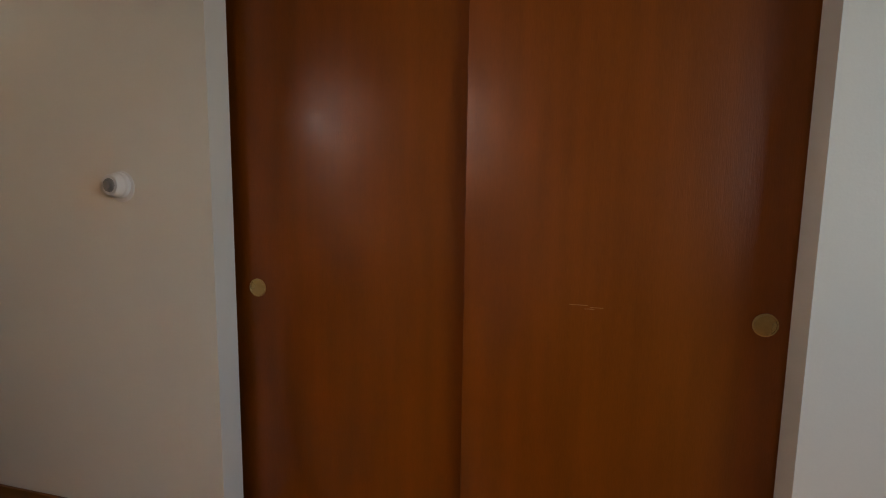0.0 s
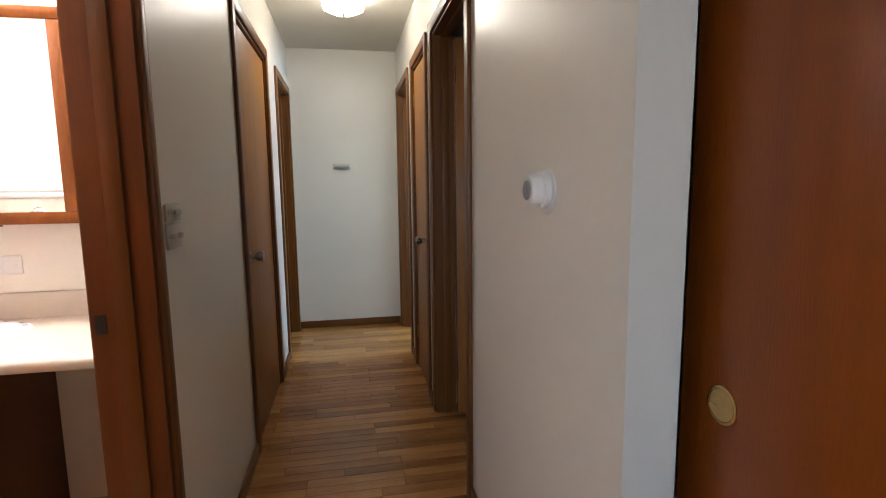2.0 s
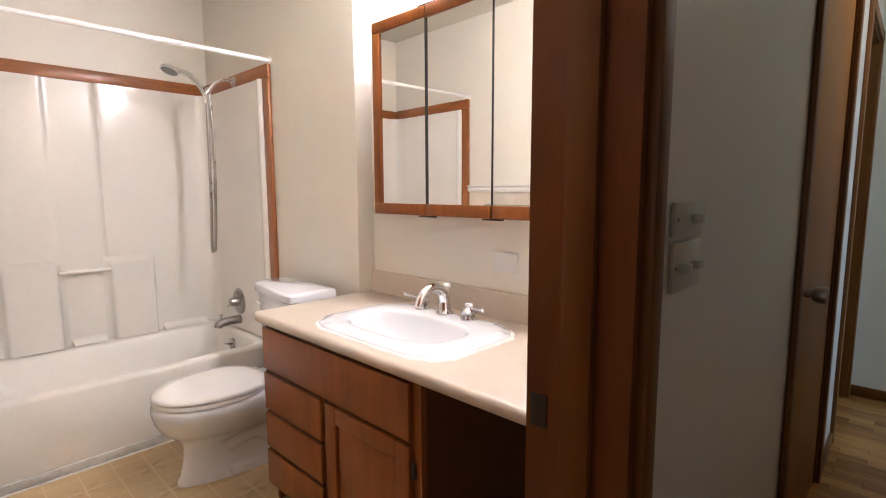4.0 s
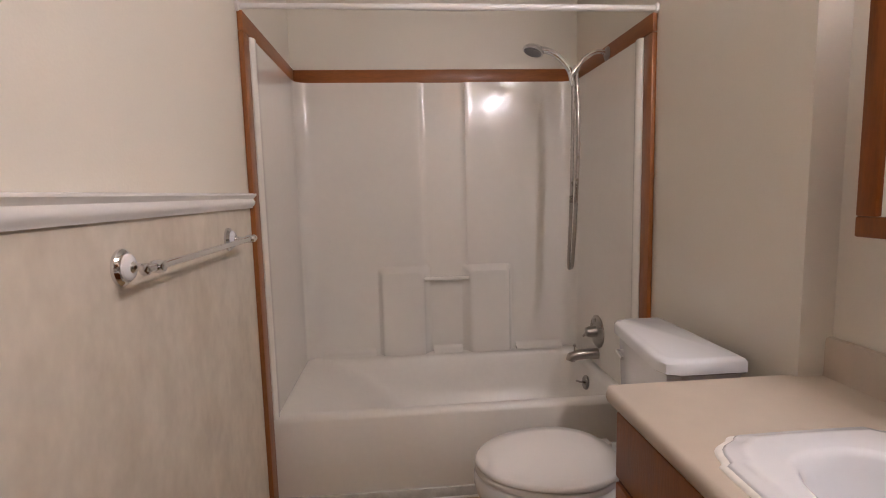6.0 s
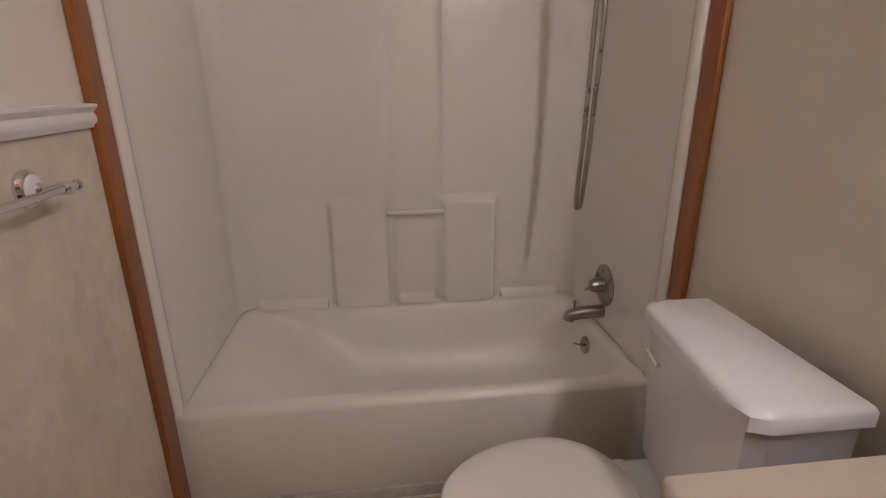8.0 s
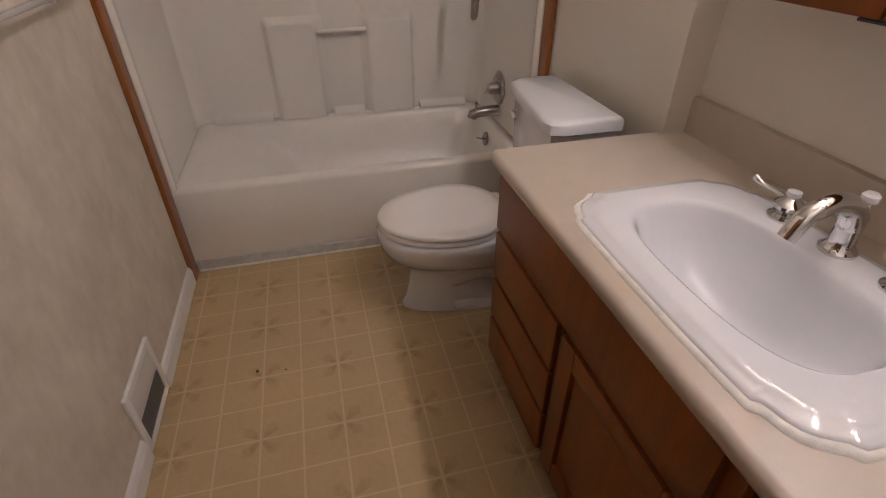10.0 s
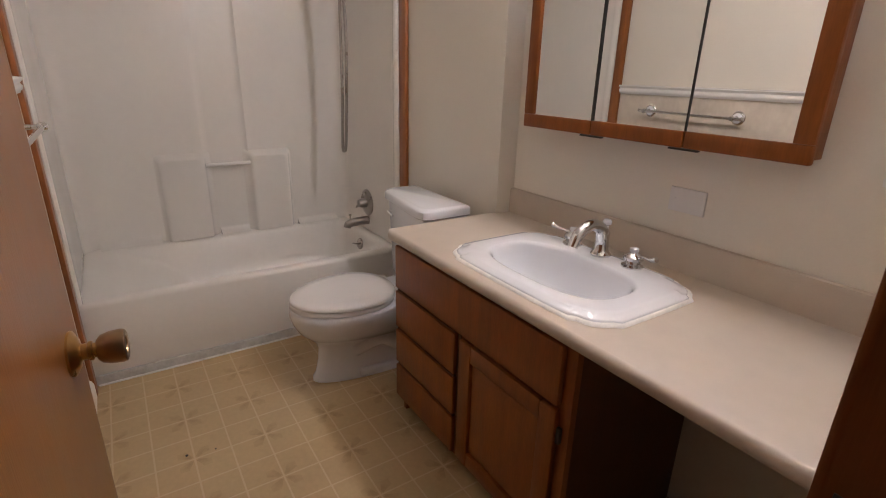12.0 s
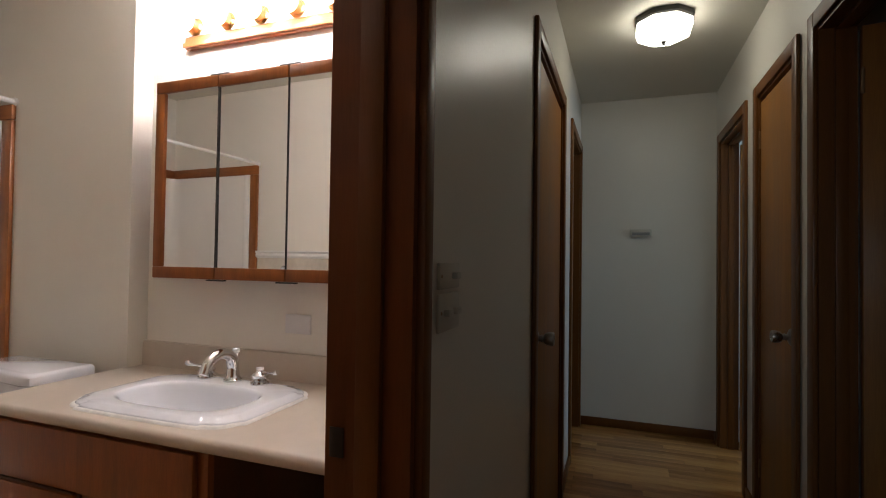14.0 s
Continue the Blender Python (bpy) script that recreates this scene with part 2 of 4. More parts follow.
def tube(points, radius, n=12, bm=None):
    """radius: a number, or a function of the share of the length."""
    pts = [Vector(q) for q in points]
    rings = []
    _, u, _ = frame_of(pts[1] - pts[0])
    for i, q in enumerate(pts):
        d = (pts[min(i + 1, len(pts) - 1)] - pts[max(i - 1, 0)]).normalized()
        u = (u - d * u.dot(d)).normalized()
        v = d.cross(u)
        r = radius(i / (len(pts) - 1)) if callable(radius) else radius
        rings.append([q + (u * math.cos(2 * math.pi * k / n) + v * math.sin(2 * math.pi * k / n)) * r for k in range(n)])
    return loft(rings, bm)


def oval(cx, cy, z, rx, ry, n=40, power=2.0):
    out = []
    for i in range(n):
        a = 2 * math.pi * i / n
        c, s = math.cos(a), math.sin(a)
        out.append((cx + rx * math.copysign(abs(c) ** (2 / power), c), cy + ry * math.copysign(abs(s) ** (2 / power), s), z))
    return out


# ---- plan ----
YL, YT, YV = 0.645, 2.105, 2.19          # bathroom: left wall, wall behind the toilet, wall behind the vanity
XB, XD = -2.67, 0.222                   # bathroom: wall behind the tub, wall with the door
XL, XR, YE = 0.358, 1.247, 4.477         # hall: left, right and end walls
ZB, ZH = 2.378, 2.342                    # ceilings
JOG = -1.15
YS = -2.6                               # wall behind the start


def structure(name, bm, material, label, category, smooth=0):
    return solid(name, bm, material, label, category, "structure", smooth=smooth)


def wall_with_openings(name, material, label, axis, f0, f1, a0, a1, top, openings):
    """A wall between f0 and f1 that runs from a0 to a1 along the axis, with openings (from, to, sill, head)."""
    bm = bmesh.new()

    def piece(p, q, z0, z1):
        if q - p > 1e-4 and z1 - z0 > 1e-4:
            if axis == "y":
                box(f0, f1, p, q, z0, z1, bm=bm)
            else:
                box(p, q, f0, f1, z0, z1, bm=bm)

    at = a0
    for p, q, sill, head in openings:
        piece(at, p, 0, top)
        piece(p, q, 0, sill)
        piece(p, q, head, top)
        at = q
    piece(at, a1, 0, top)
    bmesh.ops.remove_doubles(bm, verts=bm.verts, dist=1e-5)
    return structure(name, bm, material, label, "wall")


DOORS_L = [(2.43, 3.25, 0, 1.968), (3.72, 4.40, 0, 1.968)]
DOORS_R = [(1.907, 2.65, 0, 1.968), (2.86, 3.39, 0, 1.968), (3.65, 4.34, 0, 1.968)]
HEAD = 1.968
BATH = (0.66, 1.377, 0, HEAD)
wall_with_openings("wall_hall_left", HALL_PAINT, "off-white painted hall wall with door openings", "y", 0.295, XL, YL, YE, 2.5, [BATH] + DOORS_L)
wall_with_openings("wall_bath_door", PAINT, "cream painted bathroom wall beside the door", "y", XD, 0.294, YL, YV, 2.5, [BATH])
wall_with_openings("wall_hall_right", HALL_PAINT, "off-white painted hall wall with door openings", "y", XR, XR + 0.1, 0.835, YE, 2.5, DOORS_R)
wall_with_openings("wall_closet_side", HALL_PAINT, "white painted wall beside the sliding closet doors", "y", XR, XR + 0.1, YS, -0.80, 2.5, [])
structure("wall_closet_header", box(XR, XR + 0.1, -0.80, 0.835, 2.08, 2.5), HALL_PAINT, "white wall strip above the closet doors", "wall")
structure("wall_closet_back", box(1.95, 2.05, YS, 1.45, 0, 2.5), HALL_PAINT, "plain white closet back wall", "wall")
structure("wall_closet_end", box(XR + 0.1, 1.95, 0.99, 1.07, 0, 2.5), HALL_PAINT, "plain white closet end wall", "wall")
structure("wall_hall_end", box(-2.8, 3.7, YE, YE + 0.1, 0, 2.5), HALL_PAINT, "off-white painted wall at the hall's end", "wall")
structure("wall_tub_back", box(XB - 0.1, XB, YL - 0.1, 2.3, 0, 2.5), PAINT, "cream painted wall above the tub surround", "wall")
structure("wall_bath_left", box(XB, XL, YL - 0.1, YL, 0, 2.5), PAINT, "cream painted bathroom wall with chair rail", "wall")
structure("wall_toilet", box(XB, JOG, YT, 2.3, 0, 2.5), PAINT, "cream painted wall behind the toilet tank", "wall")
structure("wall_vanity", box(JOG, XD, YV, 2.3, 0, 2.5), PAINT, "cream painted wall behind the vanity", "wall")
wall_with_openings("wall_south", HALL_PAINT, "plain wall with a window behind the start", "x", YS - 0.1, YS, -2.8, 2.05, 2.5, [(-1.0, 0.6, 1.0, 2.2)])
structure("wall_west", box(-2.87, -2.77, YS - 0.1, YE, 0, 2.5), HALL_PAINT, "plain white wall", "wall")
wall_with_openings("wall_east", HALL_PAINT, "plain bedroom wall with a window", "y", 3.6, 3.7, 1.35, YE, 2.5, [(3.55, 4.42, 0.85, 2.0)])
structure("wall_room_divider", box(XR + 0.1, 3.6, 3.46, 3.54, 0, 2.5), HALL_PAINT, "plain white partition", "wall")
structure("wall_linen_side", box(XR + 0.1, 3.6, 2.72, 2.78, 0, 2.5), HALL_PAINT, "plain white partition", "wall")
structure("wall_room_south", box(XR + 0.1, 3.6, 1.35, 1.45, 0, 2.5), HALL_PAINT, "plain white partition", "wall")
structure("wall_left_room_side", box(-2.77, 0.295, 3.40, 3.48, 0, 2.5), HALL_PAINT, "plain white partition", "wall")
structure("ceiling_bath", box(XB, XD, YL, YV, ZB, 2.5), CEIL, "cream textured bathroom ceiling", "ceiling")
bm = box(XL, XR, YS, YE, ZH, 2.52)
box(-2.77, XL, YS, YL - 0.1, ZH, 2.52, bm=bm)
box(XR + 0.1, 3.6, 1.45, YE, ZH, 2.52, bm=bm)
box(-2.77, 0.295, 2.3, YE, ZH, 2.52, bm=bm)
box(XR + 0.1, 1.95, YS, 0.99, ZH, 2.52, bm=bm)
structure("ceiling_hall", bm, CEIL, "beige textured hall ceiling", "ceiling")
floor = structure("floor", box(-2.9, 3.7, YS - 0.1, YE + 0.1, -0.1, -0.008), UNDER, "oak strip floor of the hall", "floor")
structure("floor_bath", box(XB, 0.30, YL, YV, -0.006, 0.0), VINYL, "cream vinyl sheet floor with small squares and leaf motifs", "floor")


def bedroom_window(name, axis, f, a0, a1, z0, z1):
    w = thing(name, (f, a0, z0) if axis == "y" else (a0, f, z0), "plain white framed window", "window", kind="structure")
    for n_, p, q, r, s in (("window_frame", a0, a1, z0, z0 + 0.04), ("window_frame", a0, a1, z1 - 0.04, z1), ("window_frame", a0, a0 + 0.04, z0 + 0.04, z1 - 0.04), ("window_frame", a1 - 0.04, a1, z0 + 0.04, z1 - 0.04)):
        part(n_, box(f, f + 0.05, p, q, r, s) if axis == "y" else box(p, q, f, f + 0.05, r, s), WHITE_TRIM, w)
    return w


bedroom_window("window_1", "x", YS - 0.09, -1.0, 0.6, 1.0, 2.2)
bedroom_window("window_2", "y", 3.64, 3.55, 4.42, 0.85, 2.0)


def casing(name, x_face, out, y0, y1, head, depth0, depth1, material, jamb_material, label, width=0.05, far=None):
    """Door casing on the hall face and the jamb through the wall, with a stop."""
    f = thing(name, (x_face, y0, 0), label, "door frame", kind="structure")
    x0, x1 = sorted((x_face + 0.001 * out, x_face + 0.016 * out))
    far = far or width
    part("casing", box(x0, x1, y0 - width, y0 + 0.004, 0, head + width, 0.004), material, f)
    part("casing", box(x0, x1, y1 - 0.004, y1 + far, 0, head + width, 0.004), material, f)
    part("head_casing", box(x0 + 0.001, x1 - 0.001, y0 + 0.004, y1 - 0.004, head - 0.004, head + width, 0.003), material, f)
    part("jamb", box(depth0, depth1, y0 + 0.0005, y0 + 0.016, 0, head - 0.016), jamb_material, f)
    part("jamb", box(depth0, depth1, y1 - 0.016, y1 - 0.0005, 0, head - 0.016), jamb_material, f)
    part("head_jamb", box(depth0, depth1, y0 + 0.0005, y1 - 0.0005, head - 0.016, head - 0.0005), jamb_material, f)
    return f


def stops(f, xa, xb, y0, y1, head, material):
    part("stop", box(xa, xb, y0 + 0.016, y0 + 0.028, 0, head - 0.016, 0.002), material, f)
    part("stop", box(xa, xb, y1 - 0.028, y1 - 0.016, 0, head - 0.016, 0.002), material, f)
    part("head_stop", box(xa, xb, y0 + 0.028, y1 - 0.028, head - 0.028, head - 0.016, 0.002), material, f)


bath_frame = casing("door_frame_1", XL, 1, BATH[0], BATH[1], HEAD, XD - 0.002, XL + 0.002, DARK_WOOD, JAMB_WOOD, "dark stained wooden door frame of the bathroom", 0.045, 0.03)
stops(bath_frame, 0.275, 0.315, BATH[0], BATH[1], HEAD, DARK_WOOD)
x0, x1 = XD - 0.016, XD - 0.003
part("casing", box(x0, x1, BATH[1] + 0.002, BATH[1] + 0.045, 0, HEAD + 0.045, 0.004), JAMB_WOOD, bath_frame)
part("head_casing", box(x0, x1, YL + 0.004, BATH[1] + 0.002, HEAD - 0.004, HEAD + 0.045, 0.003), JAMB_WOOD, bath_frame)
strike = part("strike_plate", box(XD + 0.006, XD + 0.03, BATH[1] - 0.0185, BATH[1] - 0.0165, 0.885, 0.93, 0.0008), BLACK, bath_frame, "dark brass strike plate")
for i, (a, b_, _, h) in enumerate(DOORS_L):
    f = casing(f"door_frame_{i + 2}", XL, 1, a, b_, h, 0.293, XL + 0.002, DARK_WOOD, DARK_WOOD, "dark stained wooden hall door frame")
    stops(f, 0.297, 0.313, a, b_, h, DARK_WOOD)
for i, (a, b_, _, h) in enumerate(DOORS_R):
    f = casing(f"door_frame_{i + 4}", XR, -1, a, b_, h, XR - 0.002, XR + 0.102, DARK_WOOD, DARK_WOOD, "dark stained wooden hall door frame")
    stops(f, XR + 0.04, XR + 0.075, a, b_, h, DARK_WOOD)


def door_knob(parent, at, axis, material, name="knob", r=0.024):
    k = part(name, lathe(at, axis, [(0.030, 0.009), (0.031, 0.015), (0.036, 0.020), (0.046, r * 0.96), (0.060, r), (0.065, r * 0.94), (0.0665, r * 0.8), (0.0655, r * 0.55), (0.0635, r * 0.5), (0.0635, 0.001)], 28), material, parent)
    rose = part("rosette", lathe(at, axis, [(0, 0.032), (0.003, 0.032), (0.005, 0.029), (0.006, 0.025), (0.009, 0.022), (0.011, 0.014), (0.013, 0.0115), (0.020, 0.0115), (0.021, 0.0135), (0.025, 0.0135), (0.026, 0.0105), (0.0305, 0.0105)], 28), BRASS if material == ANTIQUE else material, parent)
    return k, rose


def hinged_door(name, hinge, width, height, angle, material, knob_material, label, thick=0.035, knob_z=0.905):
    """A flush door hung at the hinge, the leaf running along the angle."""
    d = thing(name, (hinge[0], hinge[1], 0.008), label, "door", kind="structure")
    leaf = part("leaf", box(0, width, -thick / 2, thick / 2, 0.008, height, 0.002), material, d)
    k1 = door_knob(d, (width - 0.053, -thick / 2, knob_z), (0, -1, 0), knob_material)
    k2 = door_knob(d, (width - 0.053, thick / 2, knob_z), (0, 1, 0), knob_material)
    la = part("latch", box(width, width + 0.0015, -0.012, 0.012, knob_z - 0.03, knob_z + 0.03), knob_material, d)
    for o in (leaf, *k1, *k2, la):
        o.data.transform(Matrix.Translation(BASE[d.name]))
        o.data.transform(Matrix.Translation((0, 0, -0.008)))
    for zz in (0.2, 1.72):
        h = part("hinge", lathe((0, -thick / 2 - 0.004, zz), (0, 0, 1), [(0, 0.005), (0.08, 0.005)], 10), ANTIQUE, d)
        h.data.transform(Matrix.Translation(BASE[d.name] + Vector((0, 0, -0.008))))
    d.rotation_euler = (0, 0, radians(angle))
    return d


hinged_door("door_1", (0.202, BATH[0] + 0.036), 0.715, 1.94, 180 - 6.6, BATH_DOOR, ANTIQUE, "amber wood flush door standing open in the bathroom", knob_z=0.888)

hinged_door("door_2", (XL - 0.022, 3.232), 0.784, 1.935, -90, HALL_DOOR, NICKEL, "brown wood flush door, closed, with a round knob")
hinged_door("door_3", (XR + 0.021, 3.372), 0.494, 1.935, -90, HALL_DOOR, NICKEL, "narrow brown wood closet door, closed")
hinged_door("door_4", (XR + 0.104, 2.616), 0.69, 1.935, -8, HALL_DOOR, NICKEL, "brown wood flush door standing open into a dark room")
hinged_door("door_5", (XR + 0.104, 4.306), 0.64, 1.935, -6, HALL_DOOR, NICKEL, "brown wood flush door standing open into a daylit room")

# ---- baseboards and the closet ----
def board(name, bm, material, label):
    return solid(name, bm, material, label, "baseboard", "structure")


for a, b_ in ((BATH[1] + 0.031, DOORS_L[0][0] - 0.051), (DOORS_L[0][1] + 0.051, DOORS_L[1][0] - 0.051), (DOORS_L[1][1] + 0.051, YE - 0.002)):
    board("baseboard", box(XL + 0.001, XL + 0.013, a, b_, 0.0, 0.06, 0.003), DARK_WOOD, "dark stained wooden baseboard of the hall")
for a, b_ in ((0.837, DOORS_R[0][0] - 0.051), (DOORS_R[0][1] + 0.051, DOORS_R[1][0] - 0.051), (DOORS_R[1][1] + 0.051, DOORS_R[2][0] - 0.051), (DOORS_R[2][1] + 0.051, YE - 0.002)):
    board("baseboard", box(XR - 0.013, XR - 0.001, a, b_, 0.0, 0.06, 0.003), DARK_WOOD, "dark stained wooden baseboard of the hall")
board("baseboard", box(XL + 0.014, XR - 0.014, YE - 0.013, YE - 0.001, 0.0, 0.06, 0.003), DARK_WOOD, "dark stained baseboard on the hall's end wall")


def sliding_door(x, y0, y1, pull_y, label):
    d = thing("sliding_closet_door", (x, (y0 + y1) / 2, 0.012), label, "closet door", "closet doors")
    part("panel", box(x, x + 0.022, y0, y1, 0.012, 2.09, 0.0015), CLOSET_DOOR, d)
    part("finger_pull", lathe((x - 0.003, pull_y, 0.866), (1, 0, 0), [(0.0028, 0.031), (0.001, 0.031), (0, 0.0295), (0, 0.027), (0.0015, 0.0255), (0.0028, 0.025)], 28), BRASS, d, "round brass finger pull")
    part("pull_recess", lathe((x - 0.0025, pull_y, 0.866), (1, 0, 0), [(0, 0.0255), (0.0015, 0.0245), (0.002, 0.001)], 28), BRASS, d, "worn brass recess of the pull")
    return d


sliding_door(1.378, 0.03, 0.87, 0.772, "orange-brown wood veneer sliding closet door behind its twin")
front_door = sliding_door(1.352, -0.87, 0.055, -0.745, "orange-brown wood veneer sliding closet door with brass pull")
for dy, dz, long in ((0.03, 0.004, 0.05), (-0.02, -0.001, 0.035), (0.0, -0.006, 0.028)):
    part("scratch", box(1.3514, 1.3519, -0.305 + dy - long / 2, -0.305 + dy + long / 2, 0.882 + dz, 0.882 + dz + 0.0012), SCRATCH, front_door, "pale scratch in the veneer")
solid("closet_track", box(XR + 0.1, 1.42, -0.88, 0.84, 2.1, 2.12), NICKEL, "metal track above the closet doors", "closet track")

# ---- hall fittings ----
th = thing("thermostat", (XR, 1.171, 1.204), "round white wall thermostat with a grey dial face", "thermostat")
part("wall_plate", lathe((XR - 0.001, 1.171, 1.199), (-1, 0, 0), [(0, 0.05), (0.004, 0.05), (0.006, 0.046), (0.006, 0.001)], 36), PLASTIC, th)
part("body", lathe((XR - 0.007, 1.171, 1.204), (-1, 0, 0), [(0, 0.041), (0.012, 0.041), (0.016, 0.037), (0.036, 0.035), (0.042, 0.031), (0.042, 0.024), (0.042, 0.001)], 36), PLASTIC, th)
part("dial", lathe((XR - 0.049, 1.171, 1.204), (-1, 0, 0), [(0, 0.022), (0.003, 0.021), (0.004, 0.012), (0.006, 0.011), (0.006, 0.001)], 28), GREY, th, "grey dial face")

ch = thing("door_chime", (0.77, YE, 1.39), "small grey and white box on the end wall", "door chime")
part("cover", box(0.70, 0.84, YE - 0.032, YE - 0.001, 1.365, 1.412, 0.006), IVORY, ch)
part("grille", box(0.712, 0.828, YE - 0.034, YE - 0.0325, 1.37, 1.388, 0.0005), GREY, ch)


def switch_plate(name, at_y, z0, z1, toggles, label):
    p = thing(name, (XL, at_y, z0), label, "light switch")
    part("plate", box(XL + 0.001, XL + 0.007, at_y - 0.052, at_y + 0.052, z0, z1, 0.002), IVORY, p)
    for yy in toggles:
        part("toggle", box(XL + 0.0072, XL + 0.018, yy - 0.011, yy + 0.011, (z0 + z1) / 2 - 0.006, (z0 + z1) / 2 + 0.006, 0.002), IVORY, p)
    for yy in (at_y - 0.042, at_y + 0.042):
        part("screw", lathe((XL + 0.007, yy, (z0 + z1) / 2), (1, 0, 0), [(0, 0.003), (0.001, 0.0028)], 8), ANTIQUE, p)
    return p


switch_plate("light_switch", 1.512, 1.063, 1.127, [1.49, 1.535], "ivory wall plate with two toggle switches")
switch_plate("light_switch", 1.512, 1.134, 1.178, [1.53], "small ivory wall plate above a light switch")

lamp = thing("ceiling_light", (0.824, 3.25, ZH), "octagonal flush ceiling light, dark frame and lit frosted glass", "ceiling lamp")


def octagon(z, r, c=(0.824, 3.25)):
    return [(c[0] + r * math.cos(math.pi / 8 + i * math.pi / 4), c[1] + r * math.sin(math.pi / 8 + i * math.pi / 4), z) for i in range(8)]


part("frame", loft([octagon(ZH - 0.001, 0.136), octagon(ZH - 0.022, 0.136), octagon(ZH - 0.030, 0.127)]), BLACK, lamp, "dark bronze frame")
part("glass_shade", loft([octagon(ZH - 0.031, 0.127), octagon(ZH - 0.056, 0.132), octagon(ZH - 0.086, 0.122), octagon(ZH - 0.106, 0.08), octagon(ZH - 0.112, 0.02)]), LAMP_GLOW, lamp, "lit frosted glass")
part("finial", lathe((0.824, 3.25, ZH - 0.113), (0, 0, -1), [(0, 0.012), (0.005, 0.012), (0.008, 0.006), (0.014, 0.009), (0.02, 0.001)], 12), BLACK, lamp)

# ---- tub and its surround ----
TF = -1.925                              # front of the tub
YA, YB = YL + 0.004, YT - 0.004
tub = thing("bathtub", ((TF + XB) / 2, (YA + YB) / 2, 0), "white moulded bathtub with a flat apron", "bathtub")


def rounded(x0, x1, y0, y1, z, r, n=6):
    out = []
    for cx, cy, a0 in ((x1 - r, y1 - r, 0), (x0 + r, y1 - r, 90), (x0 + r, y0 + r, 180), (x1 - r, y0 + r, 270)):
        for i in range(n + 1):
            a = radians(a0 + 90 * i / n)
            out.append((cx + r * math.cos(a), cy + r * math.sin(a), z))
    return out


RIM = 0.368
rings = [rounded(XB + 0.004, TF - 0.012, YA, YB, 0.0, 0.003), rounded(XB + 0.004, TF - 0.012, YA, YB, 0.05, 0.003),
         rounded(XB + 0.004, TF, YA, YB, 0.09, 0.003), rounded(XB + 0.004, TF, YA, YB, RIM - 0.02, 0.003),
         rounded(XB + 0.004, TF - 0.006, YA, YB, RIM - 0.005, 0.004), rounded(XB + 0.004, TF - 0.02, YA + 0.002, YB - 0.002, RIM, 0.006),
         rounded(XB + 0.05, TF - 0.05, YA + 0.03, YB - 0.045, RIM - 0.002, 0.06), rounded(XB + 0.058, TF - 0.062, YA + 0.05, YB - 0.055, RIM - 0.008, 0.07),
         rounded(XB + 0.068, TF - 0.072, YA + 0.13, YB - 0.065, RIM - 0.03, 0.08), rounded(XB + 0.085, TF - 0.082, YA + 0.26, YB - 0.075, RIM - 0.09, 0.09),
         rounded(XB + 0.11, TF - 0.10, YA + 0.36, YB - 0.095, RIM - 0.17, 0.10), rounded(XB + 0.14, TF - 0.125, YA + 0.42, YB - 0.12, RIM - 0.245, 0.11),
         rounded(XB + 0.19, TF - 0.16, YA + 0.47, YB - 0.16, RIM - 0.285, 0.10), rounded(XB + 0.23, TF - 0.20, YA + 0.52, YB - 0.2, RIM - 0.292, 0.09)]
part("basin", loft(rings), TUB, tub, smooth=80)
part("caulk_strip", box(TF - 0.01, TF + 0.002, YA + 0.012, YB - 0.3, 0.001, 0.045, 0.003), GREY_CAULK, tub, "grey caulked foot strip")
part("drain", lathe((-2.30, YB - 0.26, RIM - 0.2915), (0, 0, 1), [(0, 0.03), (0.003, 0.03), (0.004, 0.02), (0.002, 0.018), (0.002, 0.001)], 20), CHROME, tub)
part("caulk_bead", tube([(TF + 0.004, YA + 0.02, 0.003), (TF + 0.005, 1.3, 0.003), (TF + 0.004, YB - 0.3, 0.003)], 0.0045, 8), CAULK, tub, "white caulk bead along the floor")
part("overflow", lathe((-2.30, YB - 0.075, RIM - 0.078), (0, -1, 0.12), [(0, 0.034), (0.006, 0.034), (0.010, 0.03), (0.011, 0.001)], 24), NICKEL, tub, "round nickel overflow plate")
part("trip_lever", tube([(-2.30, YB - 0.085, RIM - 0.077), (-2.30, YB - 0.105, RIM - 0.074), (-2.30, YB - 0.125, RIM - 0.066)], 0.004, 8), NICKEL, tub)

sur = thing("tub_surround", (XB + 0.02, (YA + YB) / 2, RIM), "glossy white moulded shower surround with shelf columns", "shower surround")
TOP = 1.762
XS = XB + 0.03                           # face of the back panel
XF = -1.917                              # front edge of the side panels


